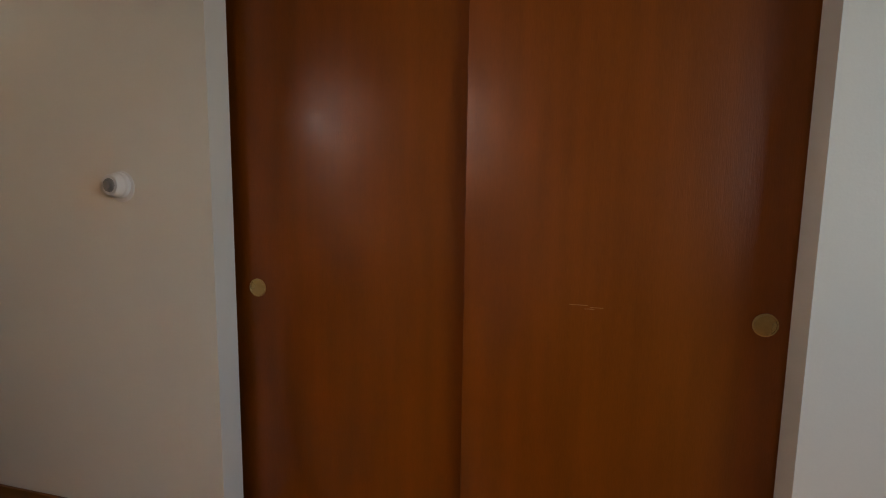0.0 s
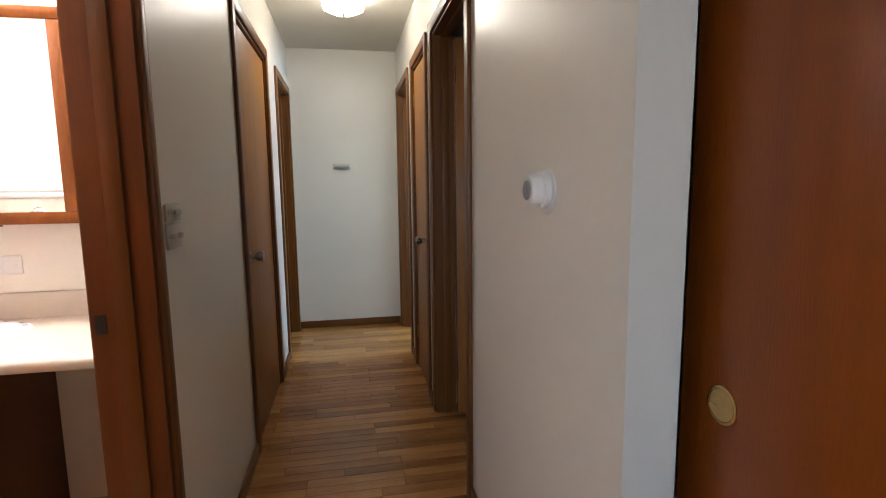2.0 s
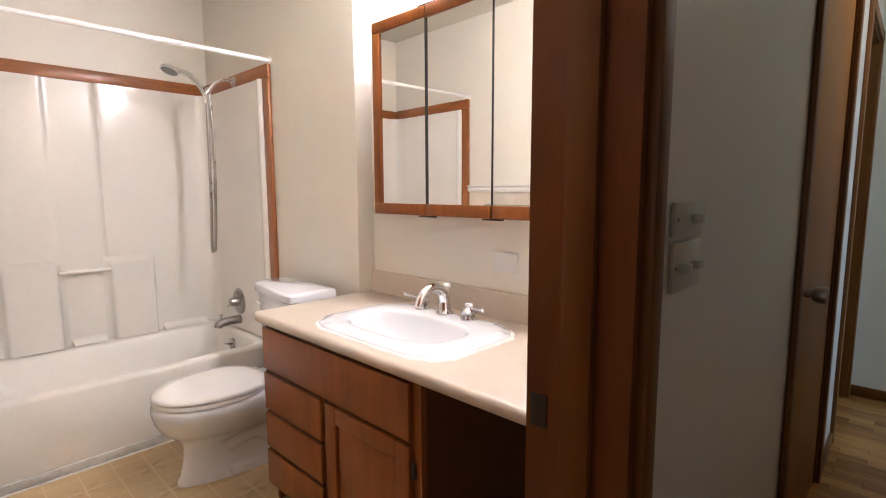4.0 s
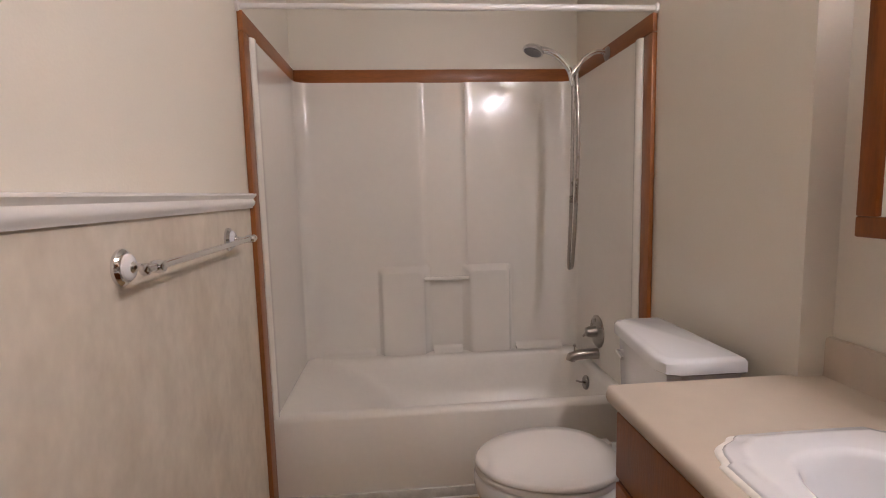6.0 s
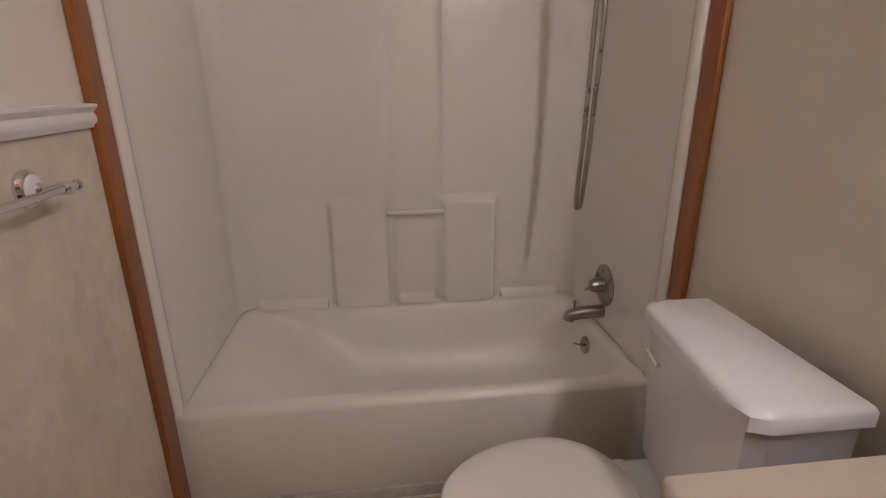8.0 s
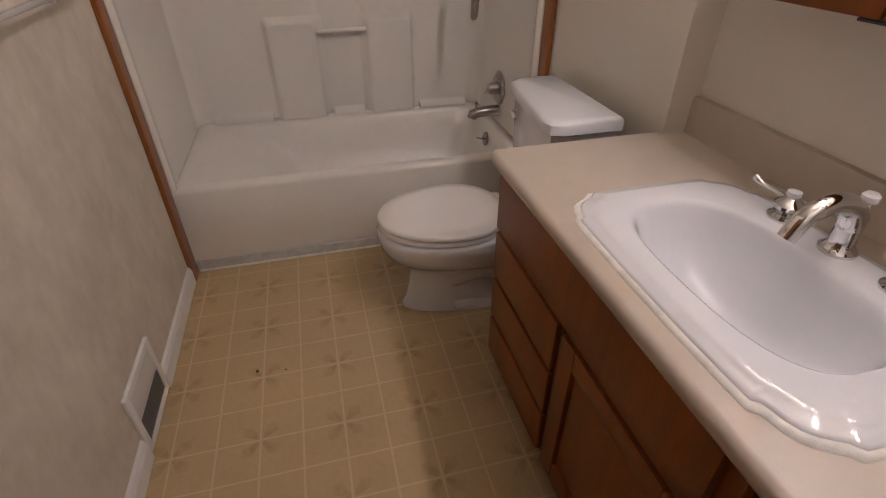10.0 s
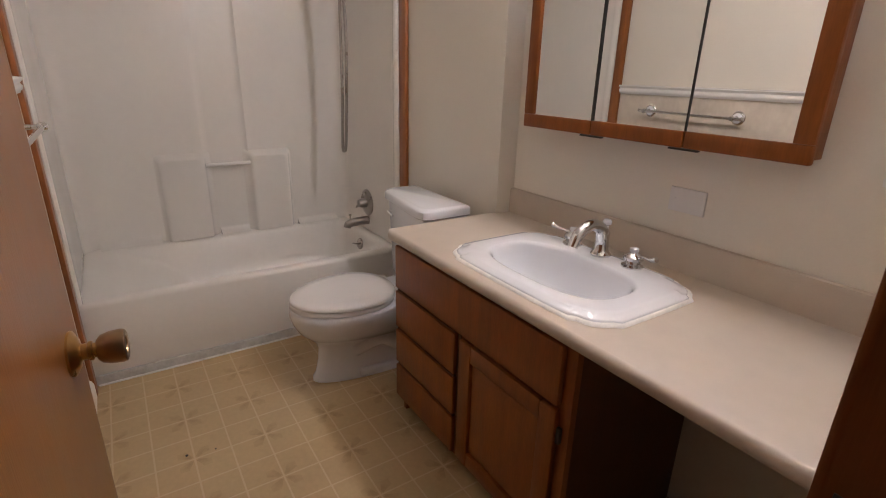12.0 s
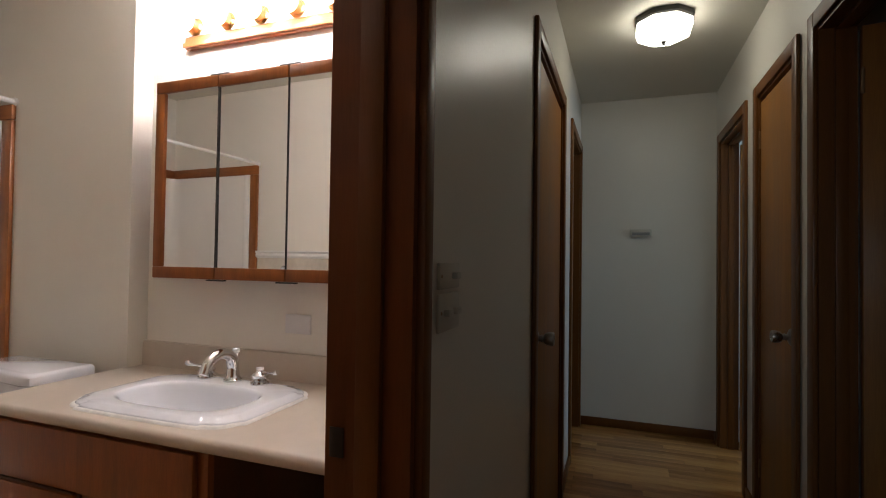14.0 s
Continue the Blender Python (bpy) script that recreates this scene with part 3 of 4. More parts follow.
def panel_path():
    """The plan of the panels: left side, rounded corners, back, right side."""
    pts = [(XF, YL + 0.001), (XF, YL + 0.022), (XF - 0.01, YL + 0.031), (XF - 0.03, YL + 0.033), (XF - 0.045, YL + 0.026), (XF - 0.055, YL + 0.024), (XF - 0.09, YL + 0.024), (XS + 0.10, YL + 0.024)]
    r = 0.07
    for i in range(9):
        a = radians(270 - 90 * i / 8)
        pts.append((XS + r + r * math.cos(a), YL + 0.024 + r + r * math.sin(a)))
    c0, c1 = 1.288, 1.497
    pts += [(XS, YL + 0.125), (XS, c0 - 0.04), (XS, c0 - 0.02), (XS - 0.001, c0 - 0.012), (XS - 0.005, c0 - 0.004), (XS - 0.009, c0 + 0.006), (XS - 0.009, c0 + 0.02), (XS - 0.009, c1 - 0.02), (XS - 0.009, c1 - 0.006), (XS - 0.005, c1 + 0.003), (XS + 0.003, c1 + 0.012), (XS + 0.001, c1 + 0.026), (XS, c1 + 0.036), (XS, c1 + 0.06), (XS, YT - 0.125)]
    for i in range(9):
        a = radians(180 - 90 * i / 8)
        pts.append((XS + r + r * math.cos(a), YT - 0.024 - r + r * math.sin(a)))
    pts += [(XS + 0.10, YT - 0.024), (XF - 0.09, YT - 0.024), (XF - 0.055, YT - 0.024), (XF - 0.045, YT - 0.026), (XF - 0.03, YT - 0.033), (XF - 0.01, YT - 0.031), (XF, YT - 0.022), (XF, YT - 0.001)]
    return pts


plan = panel_path()
part("wall_panel", loft([[(x, y, z) for x, y in plan] for z in (RIM + 0.001, TOP)], cap=False, closed=False), ACRYLIC, sur, smooth=40)


def soft_block(x0, x1, y0, y1, z0, z1, slope=0.03, flare=0.042):
    """A moulded column with a sloping top and flared sides."""
    rings = []
    for k, (dx, grow) in enumerate(((0, flare), (0.15, flare * 0.62), (0.4, flare * 0.3), (0.7, flare * 0.1), (0.86, 0.0), (0.95, -0.005), (0.99, -0.012), (1.0, -0.022))):
        x = x0 + (x1 - x0) * dx
        top = z1 + (slope * (1 - dx)) + grow * 0.2
        ya, yb = y0 - grow, y1 + grow
        ring = []
        r = 0.025
        for cy, cz, a0 in ((yb - r, top - r, 0), (ya + r, top - r, 90)):
            for i in range(6):
                a = radians(a0 + 90 * i / 5)
                ring.append((x, cy + r * math.cos(a), cz + r * math.sin(a)))
        ring += [(x, ya, z0), (x, yb, z0)]
        rings.append(ring)
    return loft(rings)


part("shelf_column", soft_block(XS - 0.012, XS + 0.04, 1.06, 1.275, RIM + 0.001, 0.805), ACRYLIC, sur, smooth=50)
part("shelf_column", soft_block(XS - 0.012, XS + 0.04, 1.515, 1.722, RIM + 0.001, 0.805), ACRYLIC, sur, smooth=50)
ledge = [(XS + 0.001, 0.404), (XS + 0.004, 0.397), (XS + 0.010, 0.390), (XS + 0.020, 0.382), (XS + 0.032, 0.376), (XS + 0.036, RIM + 0.001), (XS + 0.001, RIM + 0.001)]
for ya, yb in ((YL + 0.095, 1.018), (1.318, 1.472), (1.762, YT - 0.095)):
    part("ledge", loft([[(x, y, z) for x, z in ledge] for y in (ya, yb)]), ACRYLIC, sur, smooth=60)
part("grab_bar", tube([(XS + 0.03, 1.278, 0.768), (XS + 0.03, 1.51, 0.768)], 0.011, 14), ACRYLIC, sur, "white towel bar between the columns")

# oak trim round the surround
XT0, XT1 = -1.915, -1.850
trim = thing("surround_trim", (XT1, YL, 0), "honey oak boards framing the shower surround", "trim", kind="structure")
part("upright_board", box(XT0, XT1, YL + 0.001, YL + 0.019, 0.0, 1.763, 0.003), OAK, trim)
part("upright_board", box(XT0, XT1, YT - 0.019, YT - 0.001, 0.0, 1.763, 0.003), OAK, trim)
part("top_board", box(XB + 0.02, XT1, YL + 0.001, YL + 0.019, 1.765, 1.83, 0.003), OAK_FLAT, trim)
part("top_board", box(XB + 0.02, XT1, YT - 0.019, YT - 0.001, 1.765, 1.83, 0.003), OAK_FLAT, trim)
part("top_board", box(XB + 0.001, XB + 0.019, YL + 0.001, YT - 0.001, 1.763, 1.828, 0.003), OAK_FLAT, trim)

rod = thing("shower_rod", (-1.853, YL, 1.845), "thin white shower curtain rod across the tub", "curtain rod")
part("tube", tube([(-1.853, YL + 0.002, 1.843), (-1.853, 1.2, 1.843), (-1.853, YT - 0.002, 1.843)], 0.0095, 12), WHITE_TRIM, rod)
part("sleeve", tube([(-1.853, 1.22, 1.843), (-1.853, YT - 0.002, 1.843)], 0.0115, 12), WHITE_TRIM, rod)
for yy, d in ((YL + 0.001, 1), (YT - 0.001, -1)):
    part("flange", lathe((-1.853, yy, 1.843), (0, d, 0), [(0, 0.018), (0.008, 0.018), (0.012, 0.012), (0.013, 0.001)], 16), WHITE_TRIM, rod)

# shower fittings
YW = YT - 0.024
SX = -2.305
va = thing("shower_valve", (SX, YW, 0.537), "round brushed nickel shower valve with lever", "shower valve")
part("plate", lathe((SX, YW, 0.537), (0, -1, 0), [(0, 0.078), (0.004, 0.078), (0.010, 0.068), (0.012, 0.04), (0.012, 0.001)], 36), NICKEL, va)
part("handle", lathe((SX, YW - 0.012, 0.537), (0, -1, 0), [(0, 0.028), (0.03, 0.026), (0.045, 0.021), (0.05, 0.001)], 24), NICKEL, va)
part("lever", tube([(SX, YW - 0.045, 0.537), (SX - 0.02, YW - 0.05, 0.522), (SX - 0.045, YW - 0.052, 0.504)], lambda s_: 0.009 - 0.003 * s_, 10), NICKEL, va)
sp = thing("tub_spout", (SX, YW, 0.43), "brushed nickel tub spout with diverter knob", "tub spout")
part("spout", tube([(SX, YW, 0.43), (SX, YW - 0.05, 0.43), (SX, YW - 0.10, 0.427), (SX, YW - 0.128, 0.418), (SX, YW - 0.132, 0.402)], lambda s_: 0.026 - 0.003 * s_, 18), NICKEL, sp)
part("diverter", lathe((SX, YW - 0.112, 0.448), (0, 0, 1), [(0, 0.004), (0.02, 0.004), (0.022, 0.008), (0.03, 0.007), (0.031, 0.001)], 12), NICKEL, sp)

SA = -2.24
arm = thing("hand_shower", (SA, YT, 1.79), "chrome hand shower on its arm with a hanging metal hose", "shower head")
part("flange", lathe((SA, YT - 0.02, 1.792), (0, -1, 0), [(0, 0.03), (0.004, 0.03), (0.012, 0.014), (0.013, 0.001)], 20), NICKEL, arm)
part("arm", tube(curve_points([(SA, YT - 0.02, 1.792), (SA, YT - 0.065, 1.80), (SA, YT - 0.12, 1.775), (SA, YT - 0.16, 1.725)]), 0.010, 12), CHROME, arm)
part("bracket", lathe((SA, YT - 0.155, 1.735), (0, -0.6, -0.75), [(0, 0.016), (0.03, 0.018), (0.045, 0.013), (0.05, 0.001)], 16), CHROME, arm)
part("handle", tube(curve_points([(SA, YT - 0.172, 1.66), (SA + 0.004, YT - 0.195, 1.73), (SA + 0.004, YT - 0.255, 1.79), (SA + 0.004, YT - 0.33, 1.812)]), lambda s_: 0.011 + 0.004 * s_, 14), CHROME, arm)
part("spray_head", lathe((SA + 0.004, YT - 0.345, 1.815), (0.1, -0.35, -0.93), [(-0.012, 0.012), (-0.004, 0.032), (0.008, 0.045), (0.018, 0.046), (0.020, 0.04), (0.020, 0.001)], 28), CHROME, arm)
part("spray_face", lathe((SA + 0.0062, YT - 0.3525, 1.795), (0.1, -0.35, -0.93), [(0, 0.039), (0.002, 0.037), (0.002, 0.001)], 28), GREY, arm, "grey spray face")
hose = curve_points([(SA, YT - 0.172, 1.66), (SA - 0.012, YT - 0.17, 1.42), (SA - 0.004, YT - 0.178, 1.12), (SA + 0.004, YT - 0.19, 0.885), (SA + 0.01, YT - 0.183, 0.862), (SA + 0.016, YT - 0.176, 0.90), (SA + 0.014, YT - 0.16, 1.18), (SA + 0.012, YT - 0.152, 1.47), (SA, YT - 0.158, 1.72)], 24)
part("hose", tube(hose, lambda s_: 0.0075 + 0.0012 * (round(s_ * 192) % 2), 8), NICKEL, arm, "ribbed metal hose", smooth=60)

# ---- left wall: chair rail, wallpaper, towel bar, register ----
structure("wallpaper", box(XT1 + 0.001, XD - 0.001, YL + 0.0005, YL + 0.003, 0.0, 1.18), PAPER, "mottled pinkish beige wallpaper under the chair rail", "wallpaper")
cr = [(0.0035, 1.192), (0.012, 1.192), (0.014, 1.20), (0.020, 1.207), (0.022, 1.222), (0.017, 1.236), (0.024, 1.246), (0.028, 1.252), (0.028, 1.259), (0.0035, 1.262)]
structure("chair_rail", loft([[(x, YL + d, z) for d, z in [(d_, 1.173 + (z_ - 1.192) * 0.73) for d_, z_ in cr]] for x in (XT1 + 0.001, XD - 0.001)]), WHITE_TRIM, "white moulded chair rail", "chair rail", smooth=40)
bb = [(0.0035, 0.0), (0.016, 0.0), (0.016, 0.055), (0.011, 0.07), (0.0035, 0.078)]
for a, b_ in ((XT1 + 0.001, -1.302), (-1.056, -0.45), (-0.45, XD - 0.001)):
    structure("baseboard_bath", loft([[(x, YL + d, z) for d, z in bb] for x in (a, b_ - 0.001)]), WHITE_TRIM, "white wooden bathroom baseboard with chips", "baseboard")

vent = thing("floor_register", (-1.18, YL, 0.0), "white metal wall register with dark louvres", "air register")
part("frame", box(-1.30, -1.277, YL + 0.0035, YL + 0.016, 0.012, 0.225, 0.003), WHITE_TRIM, vent)
part("frame", box(-1.081, -1.058, YL + 0.0035, YL + 0.016, 0.012, 0.225, 0.003), WHITE_TRIM, vent)
part("frame", box(-1.277, -1.081, YL + 0.0035, YL + 0.016, 0.202, 0.225, 0.003), WHITE_TRIM, vent)
part("frame", box(-1.277, -1.081, YL + 0.0035, YL + 0.016, 0.012, 0.035, 0.003), WHITE_TRIM, vent)
part("backing", box(-1.277, -1.081, YL + 0.0035, YL + 0.005, 0.035, 0.202), BLACK, vent)
part("damper_plate", box(-1.277, -1.081, YL + 0.0055, YL + 0.0125, 0.115, 0.202, 0.001), PLASTIC, vent, "pale closed half of the register")
for i in range(20):
    xx = -1.270 + i * 0.0096
    part("slat", box(xx, xx + 0.003, YL + 0.006, YL + 0.014, 0.036, 0.114), GREY, vent)

tb = thing("towel_bar", (-1.3, YL, 1.086), "chrome towel bar with white ceramic rosettes", "towel bar")
for xx in (-1.607, -1.03):
    part("rosette", lathe((xx, YL + 0.0035, 1.086), (0, 1, 0), [(0, 0.035), (0.006, 0.035), (0.011, 0.030), (0.013, 0.027), (0.013, 0.001)], 32), CHROME, tb)
    part("ceramic_ring", lathe((xx, YL + 0.0167, 1.086), (0, 1, 0), [(0, 0.026), (0.004, 0.0245), (0.008, 0.018), (0.009, 0.009), (0.009, 0.001)], 32), CERAMIC, tb, "white ceramic disc")
    part("post", lathe((xx, YL + 0.0255, 1.086), (0, 1, 0), [(0, 0.011), (0.004, 0.008), (0.02, 0.0065), (0.03, 0.0075), (0.033, 0.011), (0.045, 0.013), (0.056, 0.010), (0.058, 0.001)], 20), CHROME, tb)
part("bar", tube([(-1.635, YL + 0.07, 1.086), (-0.988, YL + 0.07, 1.086)], 0.0075, 14), CHROME, tb)
for xx in (-1.64, -0.983):
    part("end_cap", lathe((xx - 0.008, YL + 0.07, 1.086), (1, 0, 0), [(0, 0.002), (0.003, 0.009), (0.008, 0.0105), (0.013, 0.009), (0.016, 0.002)], 14), CHROME, tb)

# ---- toilet ----
TX = -1.507
to = thing("toilet", (TX, 1.75, 0), "white china toilet with closed lid and chamfered tank", "toilet")


def egg(z, front, back, half, n=44, cx=TX):
    """An elongated outline from y front to y back."""
    mid = back - half * 0.95
    out = []
    for i in range(n):
        a = 2 * math.pi * i / n
        s_, c = math.sin(a), math.cos(a)
        out.append((cx + half * c, mid + s_ * (half * 0.95 if s_ > 0 else mid - front), z))
    return out


part("bowl", loft([egg(0.0, 1.44, 1.90, 0.098), egg(0.018, 1.44, 1.90, 0.098), egg(0.04, 1.455, 1.90, 0.088), egg(0.10, 1.468, 1.89, 0.078), egg(0.15, 1.472, 1.88, 0.078), egg(0.18, 1.462, 1.88, 0.092), egg(0.205, 1.435, 1.87, 0.122), egg(0.24, 1.398, 1.86, 0.158), egg(0.28, 1.376, 1.85, 0.18), egg(0.315, 1.366, 1.85, 0.189), egg(0.342, 1.366, 1.85, 0.189), egg(0.351, 1.374, 1.845, 0.181)]), CERAMIC, to, smooth=60)
part("trapway", tube(curve_points([(TX + 0.02, 1.62, 0.13), (TX + 0.05, 1.74, 0.17), (TX + 0.05, 1.84, 0.10), (TX + 0.05, 1.91, 0.06)]), lambda s_: 0.055 - 0.012 * s_, 18), CERAMIC, to, smooth=60)
part("foot_flange", box(TX - 0.085, TX + 0.095, 1.62, 1.90, 0.0, 0.045, 0.018, seg=3), CERAMIC, to, smooth=60)
part("tank_deck", box(TX - 0.12, TX + 0.13, 1.77, 2.03, 0.26, 0.362, 0.025, seg=4), CERAMIC, to, smooth=60)
part("seat", loft([egg(0.3525, 1.376, 1.81, 0.174), egg(0.355, 1.370, 1.815, 0.183), egg(0.369, 1.370, 1.815, 0.183), egg(0.373, 1.376, 1.81, 0.177)]), SEAT_WHITE, to, "white toilet seat", smooth=60)
part("lid", loft([egg(0.3755, 1.376, 1.81, 0.177), egg(0.3775, 1.370, 1.815, 0.185), egg(0.386, 1.370, 1.815, 0.185), egg(0.393, 1.378, 1.81, 0.177), egg(0.397, 1.42, 1.78, 0.138), egg(0.398, 1.50, 1.70, 0.06)]), SEAT_WHITE, to, "closed white lid", smooth=60)
for dx in (-0.07, 0.07):
    part("seat_hinge", box(TX + dx - 0.02, TX + dx + 0.02, 1.80, 1.828, 0.364, 0.384, 0.004), SEAT_WHITE, to)


def tank_ring(z, x0, x1, yf, yb, c):
    """The tank's outline, its front a little nearer on one side."""
    ya = yf + 0.05
    return [(x0, yb, z), (x0, ya + c, z), (x0 + c * 0.3, ya + c * 0.3, z), (x0 + c, ya - 0.003, z), (x1 - c * 1.4, yf + 0.004, z), (x1 - c * 0.4, yf + c * 0.35, z), (x1, yf + c * 1.2, z), (x1, yb, z)]


part("tank", loft([tank_ring(0.363, -1.65, -1.28, 1.858, 2.045, 0.035), tank_ring(0.38, -1.66, -1.27, 1.848, 2.045, 0.035), tank_ring(0.722, -1.675, -1.262, 1.835, 2.045, 0.038)]), CERAMIC, to, smooth=25)
part("tank_lid", loft([tank_ring(0.723, -1.683, -1.250, 1.828, 2.045, 0.04), tank_ring(0.728, -1.69, -1.244, 1.822, 2.048, 0.04), tank_ring(0.755, -1.69, -1.244, 1.822, 2.048, 0.04), tank_ring(0.763, -1.684, -1.250, 1.828, 2.045, 0.04), tank_ring(0.767, -1.67, -1.265, 1.843, 2.035, 0.036)]), CERAMIC, to, smooth=40)
part("flush_lever", tube([(-1.60, 1.88, 0.68), (-1.60, 1.86, 0.68), (-1.54, 1.85, 0.675)], 0.006, 10), CHROME, to)
part("bolt_cap", lathe((TX + 0.07, 1.72, 0.044), (0, 0, 1), [(0, 0.012), (0.01, 0.011), (0.022, 0.005), (0.024, 0.001)], 14), BLACK, to, "rusty floor bolt")

# ---- vanity ----
CT, CF = 0.748, 1.63                      # counter height and front
VX0, VX1, VF = -1.148, -0.31, 1.67      # cabinet ends and face
cab = thing("vanity_cabinet", ((VX0 + VX1) / 2, 1.93, 0), "oak bathroom vanity cabinet with three drawers and one door", "cabinet")
part("end_panel", box(VX0, VX0 + 0.018, VF + 0.02, YT - 0.002, 0.0, CT - 0.037), CABINET, cab)
# This end takes the darkened wood, standing in for shade under the counter.
part("end_panel", box(VX1 - 0.018, VX1, VF + 0.02, YV - 0.003, 0.0, CT - 0.037), CAB_SHADE, cab, "end panel darkened for the shade of the knee space")
part("toe_kick", box(VX0 + 0.019, VX1 - 0.019, VF + 0.06, VF + 0.075, 0.001, 0.066), CAB_SHADE, cab)
part("bottom", box(VX0 + 0.019, VX1 - 0.019, VF + 0.02, YT - 0.003, 0.066, 0.08), CAB_SHADE, cab)
SPLIT = -0.755
for a, b_ in ((VX0, VX0 + 0.035), (SPLIT - 0.02, SPLIT + 0.03), (VX1 - 0.04, VX1)):
    part("stile", box(a, b_, VF, VF + 0.0195, 0.065, CT - 0.037), CABINET, cab)
for z0, z1 in ((0.065, 0.088), (0.515, 0.54), (CT - 0.06, CT - 0.037)):
    for a, b_ in ((VX0 + 0.0352, SPLIT - 0.0202), (SPLIT + 0.0302, VX1 - 0.0402)):
        part("rail", box(a, b_, VF + 0.0005, VF + 0.0195, z0, z1), CABINET, cab)
part("carcass_back", box(VX0 + 0.019, VX1 - 0.019, VF + 0.10, VF + 0.11, 0.081, CT - 0.06), BLACK, cab)
part("false_front", box(VX0 + 0.006, VX1 - 0.03, VF - 0.019, VF - 0.0005, 0.535, 0.695, 0.005), CABINET, cab)
for z0, z1 in ((0.380, 0.522), (0.232, 0.366), (0.082, 0.218)):
    d_ = part("drawer_front", box(VX0 + 0.006, SPLIT - 0.008, VF - 0.019, VF - 0.0005, z0, z1, 0.005), CABINET, cab)
    # Dark bar above each drawer, painting the shade of the gap.
    part("gap_shade", box(VX0 + 0.012, SPLIT - 0.014, VF - 0.012, VF - 0.002, z1 + 0.0005, z1 + 0.006), CAB_SHADE, d_)
# Upright dark strip: painted shadow and worn edges right of the drawers.
part("side_shade", box(SPLIT - 0.0075, SPLIT + 0.008, VF - 0.006, VF - 0.0005, 0.084, 0.524, 0.002), CAB_SHADE, cab, "dark strip for the shadow and worn edges beside the drawers")
dx0, dx1, dz0, dz1 = SPLIT + 0.018, VX1 - 0.03, 0.085, 0.520
door = part("cabinet_door", box(dx0, dx0 + 0.055, VF - 0.019, VF - 0.0005, dz0, dz1, 0.004), CABINET, cab)
part("door_stile", box(dx1 - 0.055, dx1, VF - 0.019, VF - 0.0005, dz0, dz1, 0.004), CABINET, door)
part("door_rail", box(dx0 + 0.0552, dx1 - 0.0552, VF - 0.018, VF - 0.0005, dz0, dz0 + 0.055, 0.003), CABINET, door)
part("door_rail", box(dx0 + 0.0552, dx1 - 0.0552, VF - 0.018, VF - 0.0005, dz1 - 0.055, dz1, 0.003), CABINET, door)
px0, px1, pz0, pz1 = dx0 + 0.055, dx1 - 0.055, dz0 + 0.055, dz1 - 0.055
ring = lambda y, k: [(px0 + k, y, pz0 + k), (px1 - k, y, pz0 + k), (px1 - k, y, pz1 - k), (px0 + k, y, pz1 - k)]
part("raised_panel", loft([ring(VF - 0.001, 0), ring(VF - 0.006, 0.0), ring(VF - 0.008, 0.006), ring(VF - 0.017, 0.032)]), CABINET, door)
for zz in (0.17, 0.43):
    part("hinge", box(dx1 + 0.0005, dx1 + 0.012, VF - 0.012, VF - 0.0006, zz, zz + 0.045, 0.002), BLACK, door, "black hinge")

counter = thing("vanity_countertop", ((VX0 + XD) / 2, 1.9, CT), "beige laminate countertop with rolled edge and backsplash", "countertop")
prof = [(YV - 0.002, CT), (YV - 0.002, CT - 0.034), (CF + 0.012, CT - 0.036), (CF + 0.004, CT - 0.032), (CF, CT - 0.022), (CF, CT - 0.014), (CF + 0.004, CT - 0.004), (CF + 0.014, CT)]
CX0 = -1.172
prof2 = [(min(y, YT - 0.002), z) for y, z in prof]
inset = lambda k: [(max(y, CF + k), z) for y, z in prof2]
slab = loft([[(CX0, y, z * 0.5 + (CT - 0.018) * 0.5) for y, z in inset(0.02)], [(CX0 + 0.006, y, z) for y, z in inset(0.010)], [(CX0 + 0.02, y, z) for y, z in prof2], [(JOG, y, z) for y, z in prof2]])
HX0, HX1, HY0, HY1 = -0.825, -0.33, 1.728, 2.015      # the cut-out for the sink
loft([[(x, y, z) for y, z in prof] for x in (JOG, HX0)], bm=slab)
loft([[(x, y, z) for y, z in prof] for x in (HX1, XD - 0.001)], bm=slab)
loft([[(x, min(y, HY0), z) for y, z in prof] for x in (HX0, HX1)], bm=slab)
box(HX0, HX1, HY1, YV - 0.002, CT - 0.034, CT, bm=slab)
bmesh.ops.remove_doubles(slab, verts=slab.verts, dist=1e-5)
part("slab", slab, LAMINATE, counter, smooth=50)
bs = [(YV - 0.002, CT), (YV - 0.022, CT), (YV - 0.020, CT + 0.012), (YV - 0.020, CT + 0.085), (YV - 0.016, CT + 0.094), (YV - 0.002, CT + 0.096)]
part("backsplash", loft([[(x, y, z) for y, z in bs] for x in (JOG + 0.001, XD - 0.002)]), LAMINATE, counter, smooth=50)

# ---- sink and tap ----
KX, KY, KW, KD = -0.58, 1.884, 0.305, 0.201
sink = thing("drop_in_sink", (KX, KY, CT), "white china drop-in sink with notched corners", "sink")


